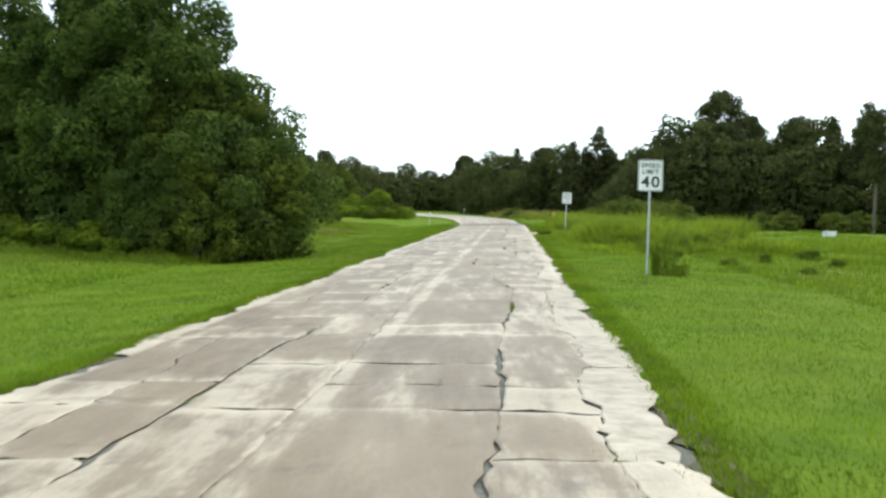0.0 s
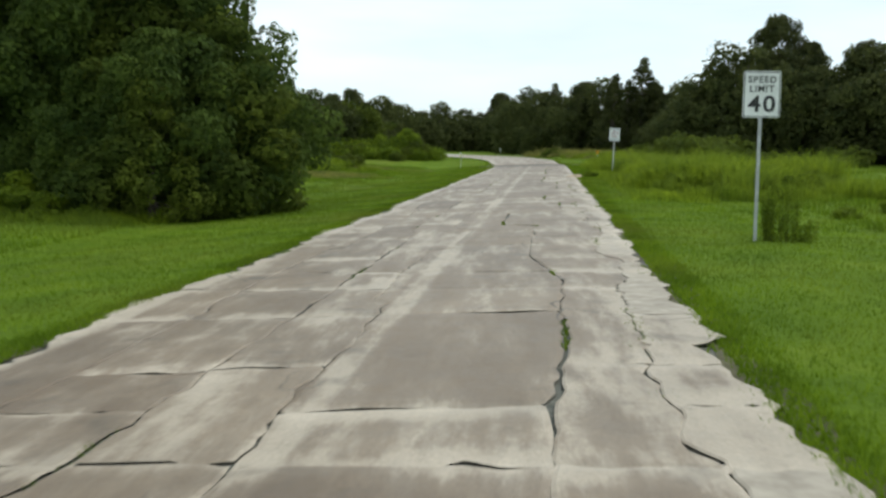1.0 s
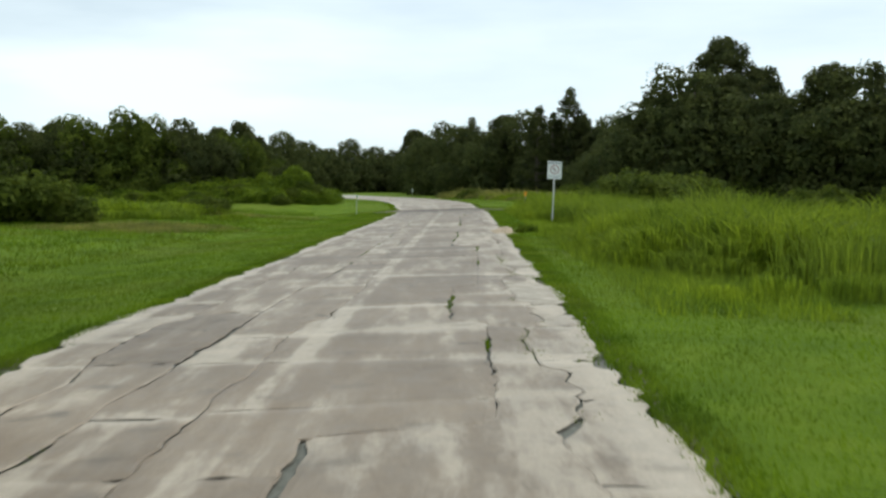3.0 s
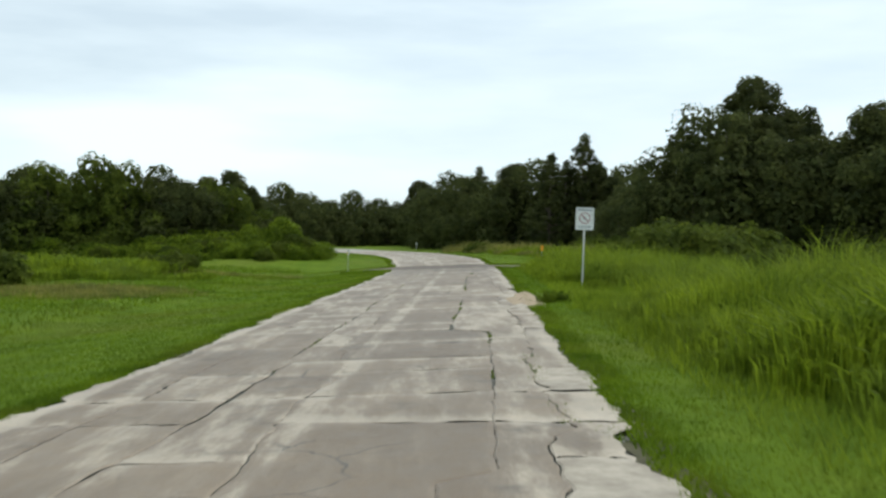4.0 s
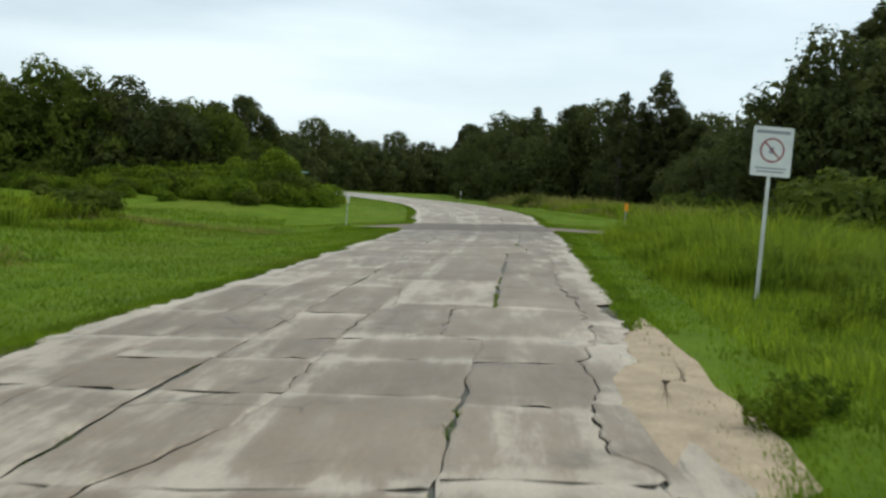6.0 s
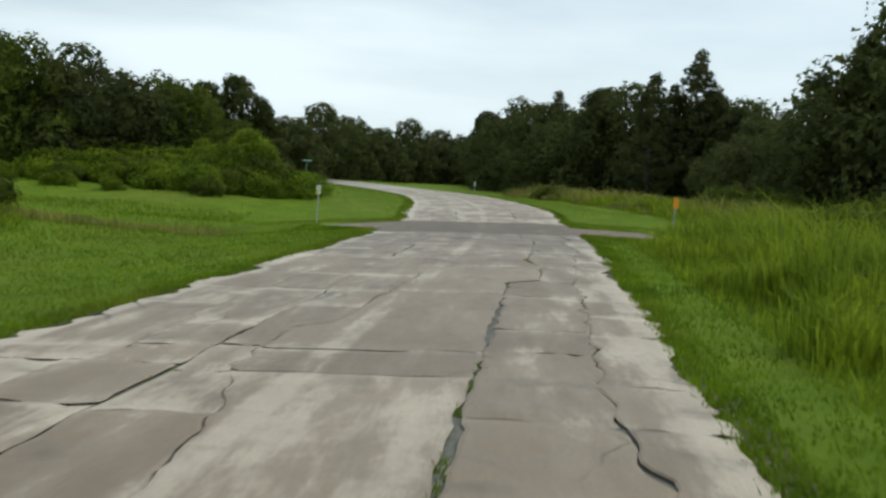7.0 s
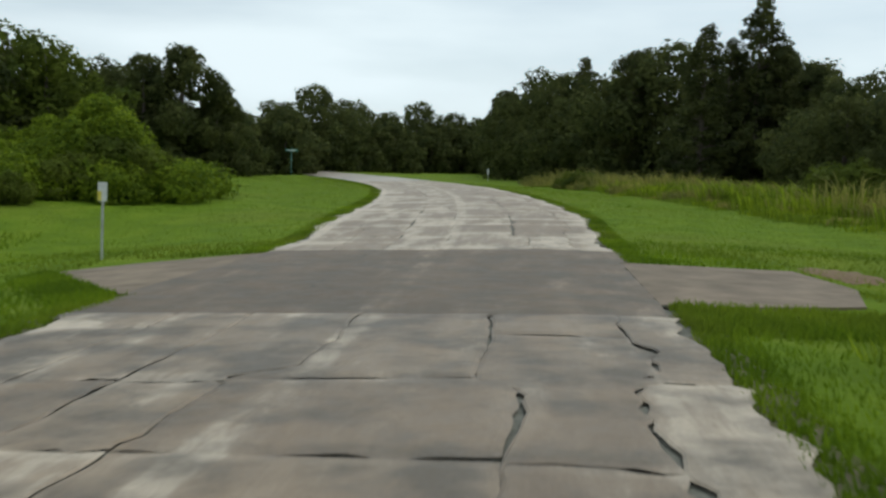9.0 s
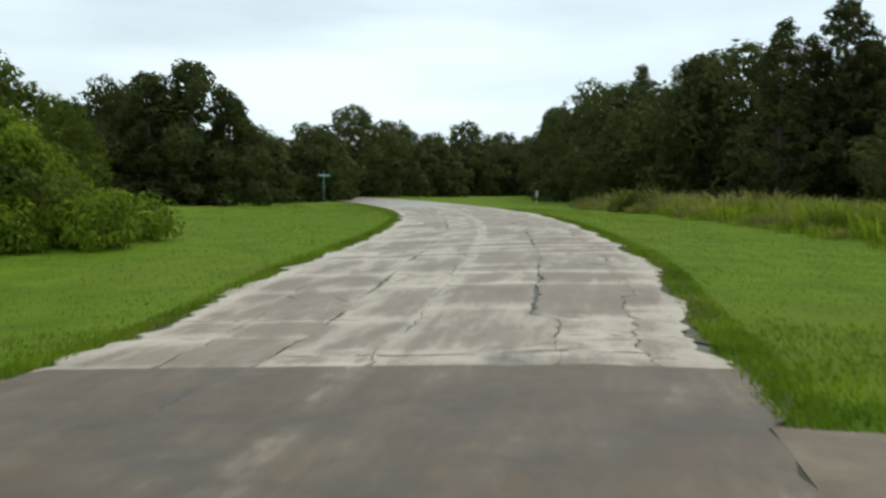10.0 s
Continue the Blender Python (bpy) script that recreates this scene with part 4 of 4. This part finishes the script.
# ---- grass ----
def blades(name, x, y, height, width, mat, rng, lean=0.35, label="", fan=None, arch=False):
    """Pointed blades that lean at random or fan out from their clump; arched ones bow over at the tip."""
    n = len(x)
    base = np.stack([x, y, lie(x, y) - 0.02], 1)
    a = rng.uniform(0, 2 * math.pi, n)
    side = np.stack([np.cos(a), np.sin(a), np.zeros(n)], 1) * (width * rng.uniform(0.7, 1.6, n))[:, None] * 0.5
    b = rng.uniform(0, 2 * math.pi, n)
    h = height * rng.uniform(0.6, 1.2, n)
    out = np.stack([np.cos(b), np.sin(b)], 1) * (h * lean * rng.random(n))[:, None]
    if fan is not None:
        out = out * 0.5 + fan * (h * 0.36)[:, None]
    if arch:
        mid = base + np.concatenate([out * 0.4, (h * 0.72)[:, None]], 1)
        tip = base + np.concatenate([out * 1.45, (h * rng.uniform(0.7, 1.0, n))[:, None]], 1)
        v = np.stack([base, mid + side, tip, mid - side], 1).reshape(-1, 3)
        f = np.arange(4 * n).reshape(n, 4)
    else:
        tip = base + np.concatenate([out, (h * (1 - 0.12 * rng.random(n)))[:, None]], 1)
        v = np.stack([base - side, base + side, tip], 1).reshape(-1, 3)
        f = np.arange(3 * n).reshape(n, 3)
    ob = new(name, quick_mesh(name, v, f, mat))
    return tagged(ob, label, "grass", kind="stuff")


grng = np.random.default_rng(5)


def strip(n, s0, s1, o0, o1, power=1.0):
    """n places along the road, between two offsets, denser towards o0."""
    s = grng.uniform(s0, s1, n)
    o = o0 + (o1 - o0) * grng.random(n) ** power
    xy = np.array([road_xy(a, b * float(flare(a))) for a, b in zip(s, o)])
    k = ~(((o > 0) & (o < 5.2) & (s > 88.1) & (s < 92.5)) | ((o < 0) & (s < 94.1) & (s > 88.7 + 1.55 * (-o - 3.1)) & (s > 88.5) & (o > -5.4)))
    sand = (np.abs(s - 58.9) < 3.0) & (o > 0) & (o < 3.3 + 0.12 * (s - 58.9)) & (grng.random(n) < 0.9)
    k &= ~sand
    return xy[k, 0], xy[k, 1]


for o0, o1, n in ((2.84, 8.5, 130000), (-2.84, -9.0, 130000)):
    x, y = strip(n, 2, 60, o0, o1, 1.3)
    blades("verge_grass", x, y, 0.075, 0.013, BLADE, grng, 0.6, "short mown bright green verge grass")
    x, y = strip(n // 3, 60, 97, o0, o1, 1.3)
    blades("verge_grass", x, y, 0.085, 0.02, BLADE, grng, 0.6, "short mown bright green verge grass")


x, y = np.array([road_xy(a, b) for a, b in zip(grng.uniform(86.5, 88.15, 3200), grng.uniform(2.85, 5.0, 3200))]).T
blades("verge_grass", x, y, 0.1, 0.02, BLADE, grng, 0.7, "longer grass along the edge of a concrete apron")
o_ = -grng.uniform(3.0, 6.0, 4200)
x, y = np.array([road_xy(a, b) for a, b in zip(88.6 + 1.5 * (-o_ - 3.1) - grng.uniform(0.0, 1.2, 4200), o_)]).T
blades("verge_grass", x, y, 0.1, 0.02, BLADE, grng, 0.7, "longer grass along the edge of a concrete apron")
for o0, o1 in ((2.76, 3.25), (-2.76, -3.25)):
    x, y = strip(34000, 2, 130, o0 * 1.01, o1)
    blades("verge_grass", x, y, 0.07, 0.015, BLADE, grng, 0.9, "grass creeping over the broken road edge")
tufts = []
for seam, s0, s1, n, thr in ((4, 12, 80, 6200, 0.75), (2, 6, 80, 2200, 1.0), (5, 4, 52, 5200, 0.5), (6, 4, 60, 7000, 0.0), (0, 4, 85, 6000, 0.0)):
    s = grng.uniform(s0, s1, n)
    at_, wide_ = SEAMS[seam](s)
    pick = (wide_ > thr) & (np.sin(s * 1.7) + np.sin(s * 0.63 + seam) > 0.2)
    tufts += [road_xy(a, b) for a, b in zip(s[pick], at_[pick] + grng.normal(0, 0.016 if seam in (2, 4) else 0.06, int(pick.sum())))]
tufts = np.array(tufts)
blades("crack_grass", tufts[:, 0], tufts[:, 1], 0.055, 0.012, BLADE, grng, 0.9, "small grass tufts in the road cracks")


def hummocks(x, y):
    """Uneven growth over a few metres, from 0 to 1."""
    return 0.5 + 0.5 * np.sin(0.95 * x + 1.7 * np.sin(0.42 * y)) * np.cos(0.8 * y + 1.3 * np.sin(0.6 * x))


def patch(n, x0, x1, y0, y1, clump=0.5, near=4.2, each=70):
    """Places in clumps within an oval stretch of the field, clear of the road, with a height and an outward way for each."""
    c = max(1, int(n / each))
    a, q = grng.uniform(0, 2 * math.pi, c), grng.random(c) ** 0.5
    cx, cy = (x0 + x1) / 2 + (x1 - x0) / 2 * q * np.cos(a), (y0 + y1) / 2 + (y1 - y0) / 2 * q * np.sin(a)
    tall = grng.uniform(0.4, 1.2, c) * (1.15 - 0.8 * q * q) * (0.6 + 0.55 * hummocks(cx, cy))
    k = grng.integers(0, c, n)
    d = grng.normal(0, clump, (n, 2)) * np.clip(tall[k], 0.5, 1.2)[:, None]
    x, y = cx[k] + d[:, 0], cy[k] + d[:, 1]
    s, o = road_so(x, y)
    keep = np.abs(o) > near
    return x[keep], y[keep], tall[k][keep], d[keep] / (clump * 2.2)


x, y, t_, f_ = patch(46000, 4, 46, -4, 104, 0.9, 5.2)
blades("field_grass", x, y, 0.32 * t_, 0.032, BLADE, grng, 0.5, "rough green field grass")
x, y, t_, f_ = patch(36000, -36, -4, 34, 112, 1.0, 6.5)
blades("field_grass", x, y, 0.25 * t_, 0.032, BLADE, grng, 0.5, "rough green field grass")


def band(n, s0, s1, o0, o1, clump=0.36, each=240):
    """Clumped places in a band along the road, as patch() gives them."""
    c = max(1, int(n / each))
    s, o = grng.uniform(s0, s1, c), o0 + (o1 - o0) * grng.random(c) ** 1.15
    xy = np.array([road_xy(a, b) for a, b in zip(s, o)])
    tall = grng.uniform(0.25, 1.25, c) * np.clip(0.34 + (o - o0) * 0.42, 0.34, 1) * (0.55 + 0.65 * hummocks(xy[:, 0], xy[:, 1]))
    k = grng.integers(0, c, n)
    d = grng.normal(0, clump, (n, 2)) * np.clip(tall[k], 0.5, 1.2)[:, None]
    return xy[k, 0] + d[:, 0], xy[k, 1] + d[:, 1], tall[k], d / (clump * 2.2)


x, y = strip(16000, 36, 86, 3.9, 6.4)
blades("field_grass", x, y, 0.26, 0.02, BLADE_TALL, grng, 0.7, "longer grass between the mown verge and the tall grass")
TALL = [(38, 46, 5.2, 13, 16000, 0.85), (45, 55, 4.6, 12, 72000, 1.3), (54, 68, 6.2, 13, 26000, 0.7), (67.5, 86.0, 4.2, 11, 68000, 1.2), (55, 61, 3.7, 5.4, 3600, 0.42)]
for s0, s1, o0, o1, n, h in TALL:
    x, y, t_, f_ = band(n, s0, s1, o0, o1)
    blades("tall_grass", x, y, h * t_, 0.016, BLADE_TALL, grng, 0.6, "tall bright green wild grass beside the road", f_ * 0.8, True)
x, y, t_, f_ = patch(9000, 12, 26, 30, 60, 0.34, 3.9, 170)
blades("tall_grass", x, y, 0.65 * t_, 0.034, BLADE_TALL, grng, 0.8, "scattered tufts of tall field grass", f_)
x, y, t_, f_ = patch(34000, 6.2, 12.5, 39.8, 48.0, 0.36, 3.9, 200)
blades("tall_grass", x, y, 1.3 * t_, 0.026, BLADE_TALL, grng, 0.8, "mounded tall bright green wild grass", f_, True)
x, y, t_, f_ = patch(26000, -24, -8.5, 76, 93, 0.5, 6.5, 150)
blades("tall_grass", x, y, 0.95 * t_, 0.04, BLADE_TALL, grng, 0.8, "tall soft green grass beside the ditch", f_, True)


def stalk_weed(name, h, spread, stalks, leaves, seed):
    """Upright leafy stalks rising close together, with a skirt of low leaves."""
    r = np.random.default_rng(seed)
    thing = new(name)
    bm, pts, out = bmesh.new(), [], []
    for k in range(stalks):
        a, q = r.uniform(0, 2 * math.pi), spread * r.random() ** 0.6
        foot = np.array([q * math.cos(a) * 0.75, q * math.sin(a) * 0.75, -0.04])
        top = np.array([q * math.cos(a) * 1.25, q * math.sin(a) * 1.25, h * r.uniform(0.55, 1.0)]) + np.append(r.normal(0, 0.05, 2), 0)
        mid = (foot + top) / 2 + np.append(r.normal(0, 0.025, 2), 0)
        join_bm(bm, tube_bm([tuple(foot), tuple(mid), tuple(top)], [0.005, 0.004, 0.0015], 4))
        u = r.random((leaves, 1)) ** 0.85
        line = (1 - u) ** 2 * foot + 2 * u * (1 - u) * mid + u * u * top
        way = unit(np.concatenate([r.normal(size=(leaves, 2)), r.normal(0.3, 0.3, (leaves, 1))], 1))
        pts.append(line + way * 0.05 * (1.25 - u))
        out.append(way * 0.5 + r.normal(0, 0.5, (leaves, 3)))
    part("stalks", bm, LEAF_MID, thing, "thin green stalks")
    attach(new("foliage", leaf_mesh("foliage", np.concatenate(pts), np.concatenate(out), 0.06, LEAF_WEED, r, 0.4)), thing)
    return thing


for x_, y_, h_, w_, seed_ in ((5.86, 23.95, 1.0, 0.14, 3), (6.16, 23.9, 1.12, 0.16, 4), (6.02, 24.2, 0.75, 0.2, 5), (6.5, 24.1, 0.42, 0.2, 6)):
    weed = stalk_weed("roadside_weed", h_, w_, 15, 34, seed_)
    weed.matrix_basis = pose(x_, y_, lie1(x_, y_))
    tagged(weed, "upright leafy green weed beside a sign post", "weed", "weeds by the sign")
for x_, y_, h_, w_, seed_ in ((5.5, 57.3, 0.34, 0.22, 7), (5.9, 58.0, 0.26, 0.22, 8), (8.2, 63.5, 0.72, 0.42, 9), (9.1, 64.3, 0.62, 0.4, 10), (7.5, 62.6, 0.42, 0.3, 11)):
    weed = stalk_weed("roadside_weed", h_, w_, 34, 20, seed_)
    weed.matrix_basis = pose(x_, y_, lie1(x_, y_))
    tagged(weed, "low bushy green weed in rough grass", "weed", "low weeds by the road")
u_, v_ = grng.random(22000), grng.random(22000) ** 1.2
x, y = -7.6 - 13 * u_ - 2.6 * v_ * (0.3 + u_) + grng.normal(0, 0.3, 22000), 32.0 + 9.5 * u_ - 3.6 * v_ * (0.3 + u_) + grng.normal(0, 0.3, 22000)
hummock = 0.5 + 0.5 * np.sin(x * 1.9) * np.sin(y * 2.3 + x)
blades("weeds", x, y, 0.12 + 0.34 * hummock, 0.024, BLADE_TALL, grng, 1.1, "leafy weeds at the foot of the thicket")
x, y = strip(46000, 6, 36, -8.8, -24, 1.2)
blades("field_grass", x, y, 0.14, 0.022, BLADE, grng, 0.6, "rough green field grass")
x, y = strip(48000, 4, 62, 8.2, 26, 1.2)
blades("field_grass", x, y, 0.2, 0.03, BLADE, grng, 0.6, "rough green field grass")
x, y = strip(40000, 36, 100, -8.8, -26, 1.2)
blades("field_grass", x, y, 0.18, 0.03, BLADE, grng, 0.6, "rough green field grass")
x, y = strip(26000, 95, 150, 9.4, 18, 1.0)
blades("field_grass", x, y, 0.34, 0.04, BLADE, grng, 0.6, "rough knee-high green grass")
x, y, t_, f_ = patch(18000, 9.5, 25, 114, 165, 0.7, 7.0, 120)
blades("dry_grass", x, y, 0.85 * t_, 0.05, BLADE_DRY, grng, 0.6, "tall straw-coloured dry grass", f_, True)
x, y, t_, f_ = band(16000, 100, 156, 9.6, 13.5, 0.45, 110)
blades("dry_grass", x, y, 1.15 * t_, 0.036, BLADE_DRY, grng, 0.6, "tall straw-coloured dry grass", f_, True)
x, y, t_, f_ = band(22000, 96, 135, 9.3, 15, 0.5, 90)
blades("tall_grass", x, y, 0.85 * t_, 0.04, BLADE_TALL, grng, 0.9, "knee-high bright green grass beyond the mown verge", f_ * 1.3, True)
x, y = strip(36000, 95, 150, 2.9, 9.6, 1.2)
blades("verge_grass", x, y, 0.055, 0.022, BLADE, grng, 0.6, "short mown bright green verge grass")
x, y = strip(44000, 95, 175, -2.9, -12, 1.3)
blades("verge_grass", x, y, 0.06, 0.025, BLADE, grng, 0.6, "short mown bright green verge grass")
x, y, t_, f_ = patch(14000, -16, -6, 66.5, 74, 0.9, 5.6)
blades("dry_grass", x, y, 0.32 * t_, 0.035, BLADE_DRY, grng, 0.6, "patch of straw-coloured dry grass")
u_ = grng.random(20000)
x, y = -4.6 - 17 * u_ + grng.normal(0, 0.3, 20000), 90.6 - 7.0 * u_ + grng.normal(0, 1.5, 20000) * (0.4 + 0.6 * u_)
blades("dry_grass", x, y, 0.36, 0.03, BLADE_DRY, grng, 0.7, "dry brown grass in the ditch")


def soil_patch():
    """A bare spot in the mown verge."""
    r = np.random.default_rng(9)
    m = 20
    rings = []
    for q, lift in ((0.0, 0.02), (0.6, 0.02), (1.0, -0.02)):
        rings.append([(9.5 + 0.75 * q * w * math.cos(a), 93.6 + 0.6 * q * w * math.sin(a), 0.0) for a, w in ((2 * math.pi * j / m, 1 + 0.2 * math.sin(3 * j) + r.normal() * 0.08) for j in range(m))])
    v = np.array(rings).reshape(-1, 3)
    v[:, 2] = lie(v[:, 0], v[:, 1]) + np.repeat([0.03, 0.03, -0.02], m)
    i = np.arange(3 * m).reshape(3, m)
    f = np.stack([i[:-1], np.roll(i, -1, 1)[:-1], np.roll(i, -1, 1)[1:], i[1:]], -1).reshape(-1, 4)
    tagged(new("soil_patch", quick_mesh("soil_patch", v, f, BARE, smooth=True)), "bare brown soil spot in the verge", "soil", kind="structure")


soil_patch()


# ---- signs and markers ----
def speed_sign():
    x, y = 5.62, 23.87
    z0 = lie1(x, y)
    thing = new("speed_limit_sign")
    thing.matrix_basis = pose(x, y, z0, 0, 0, 2)
    top, bottom = 2.87 - z0, 2.11 - z0
    mid = (top + bottom) / 2
    part("post", u_post_bm(top - 0.05), STEEL, thing, "galvanised steel channel post")
    plate = part("plate", plate_bm(0.61, 0.76, 0.004, 0.04, (0, -0.012, mid)), SIGN_WHITE, thing, "white reflective sign plate")
    part("border", frame_bm(0.585, 0.735, 0.014, 0.032, 0.001, (0, -0.0145, mid)), SIGN_BLACK, plate, "thin black border")
    lettering("SPEED", 0.15, (0, -0.017, mid + 0.235), SIGN_BLACK, plate, "letter", 0.003)
    lettering("LIMIT", 0.15, (0, -0.017, mid + 0.085), SIGN_BLACK, plate, "letter", 0.003)
    lettering("40", 0.37, (0, -0.017, mid - 0.17), SIGN_BLACK, plate, "digit", 0.008, 0.1, 1.12)
    for dz in (-0.3, 0.3):
        bm = bmesh.new()
        bmesh.ops.create_uvsphere(bm, u_segments=8, v_segments=5, radius=0.009, matrix=Matrix.Translation((0, -0.016, mid + dz)))
        part("bolt", bm, STEEL, plate)
    tagged(thing, "white speed limit 40 sign on a galvanised post in grass", "road sign")


def ring_bm(r, band, at, depth=0.001, m=40):
    bm = bmesh.new()
    vs = [[bm.verts.new((at[0] + q * math.cos(2 * math.pi * k / m), at[1], at[2] + q * math.sin(2 * math.pi * k / m))) for k in range(m)] for q in (r, r - band)]
    fs = [bm.faces.new((vs[0][k], vs[0][(k + 1) % m], vs[1][(k + 1) % m], vs[1][k])) for k in range(m)]
    g = bmesh.ops.extrude_face_region(bm, geom=fs)
    bmesh.ops.translate(bm, vec=(0, -depth, 0), verts=[v for v in g["geom"] if isinstance(v, bmesh.types.BMVert)])
    bmesh.ops.recalc_face_normals(bm, faces=bm.faces[:])
    return bm


def ban_sign():
    x, y = 7.69, 66.12
    z0 = lie1(x, y)
    thing = new("prohibition_sign")
    thing.matrix_basis = pose(x, y, z0, 0, 1.5, 3)
    top, bottom = 2.68 - z0, 1.94 - z0
    mid = (top + bottom) / 2
    part("post", u_post_bm(top - 0.05), POST_WHITE, thing, "pale weathered steel channel post")
    plate = part("plate", plate_bm(0.61, 0.74, 0.004, 0.03, (0, -0.012, mid)), SIGN_WHITE, thing, "white reflective sign plate")
    part("print_bar", box_bm((0.5, 0.001, 0.045), (0, -0.0155, mid + 0.29)), SIGN_GREY, plate, "unreadable dark print")
    for k, w in enumerate((0.46, 0.4)):
        part("print_bar", box_bm((w, 0.001, 0.022), (0, -0.0155, mid - 0.25 - 0.05 * k)), SIGN_GREY, plate)
    ring = part("ban_ring", ring_bm(0.185, 0.026, (0, -0.0145, mid + 0.02)), SIGN_RED, plate, "dark red ring")
    bar = box_bm((0.34, 0.001, 0.024))
    bmesh.ops.transform(bar, matrix=Matrix.Translation((0, -0.0165, mid + 0.02)) @ Matrix.Rotation(radians(45), 4, "Y"), verts=bar.verts[:])
    part("ban_bar", bar, SIGN_RED, plate)
    sym = box_bm((0.07, 0.001, 0.1), (-0.01, -0.0155, mid + 0.02), 0.0)
    part("symbol", sym, SIGN_GREY, plate, "small dark symbol")
    tagged(thing, "white sign with a red prohibition ring on a leaning post", "road sign")


def marker(name, x, y, top, plate_w, plate_h, mat, post_mat, label, lean=0.0, turn=0.0, side=None):
    z0 = lie1(x, y)
    thing = new(name)
    thing.matrix_basis = pose(x, y, z0, 0, lean, turn)
    h = top - z0
    part("post", u_post_bm(h, w=0.042, d=0.025), post_mat, thing)
    plate = part("plate", plate_bm(plate_w, plate_h, 0.006, 0.015, (0, -0.01, h - plate_h / 2 + 0.04)), mat, thing)
    if side:
        part("reflector", box_bm((plate_w * 0.4, 0.004, plate_h * 0.5), (-plate_w * 0.28, -0.016, h - plate_h * 0.6)), side, plate, "yellow reflector strip")
    tagged(thing, label, "marker post")


def street_sign():
    x, y = -19.85, 179.8
    z0 = lie1(x, y)
    thing = new("street_name_sign")
    thing.matrix_basis = pose(x, y, z0, 0, 0, 12)
    h = 2.25 - z0
    bm = tube_bm([(0, 0, -0.3), (0, 0, h)], [0.035, 0.035], 10)
    part("post", bm, GREEN_SIGN, thing, "slim dull green post")
    blade = part("blade", box_bm((1.3, 0.02, 0.22), (0, 0, h + 0.1), 0.008), GREEN_SIGN, thing, "green name blade")
    part("print_bar", box_bm((0.9, 0.003, 0.08), (0, -0.013, h + 0.1)), SIGN_WHITE, blade, "unreadable pale print")
    blade2 = part("blade", box_bm((0.02, 1.2, 0.2), (0, 0, h + 0.36), 0.008), GREEN_SIGN, thing, "green name blade")
    tagged(thing, "green street name sign on a post by the bend", "street sign")


speed_sign()
ban_sign()
marker("orange_marker", 8.8, 88.75, 1.24, 0.15, 0.3, ORANGE, STEEL, "bright orange marker plate on a steel post", 2.0, 2)
marker("delineator_post", -2.42, 94.3, 0.86, 0.16, 0.32, POST_WHITE, STEEL, "pale marker plate with yellow edge on a post", 1.0, 0, YELLOW)
marker("white_marker", 0.6, 175.0, 1.05, 0.2, 0.5, POST_WHITE, POST_WHITE, "short white marker post beside the bend")
street_sign()


def white_box():
    x, y = 27.2, 72.0
    thing = new("white_cover", None)
    thing.matrix_basis = pose(x, y, lie1(x, y), 0, 0, 10)
    part("body", box_bm((0.8, 0.6, 0.36), (0, 0, 0.18), 0.05), SIGN_WHITE, thing)
    part("lid", box_bm((0.86, 0.66, 0.07), (0, 0, 0.38), 0.03), SIGN_WHITE, thing)
    tagged(thing, "low white utility cover lying in field grass", "utility box")


white_box()
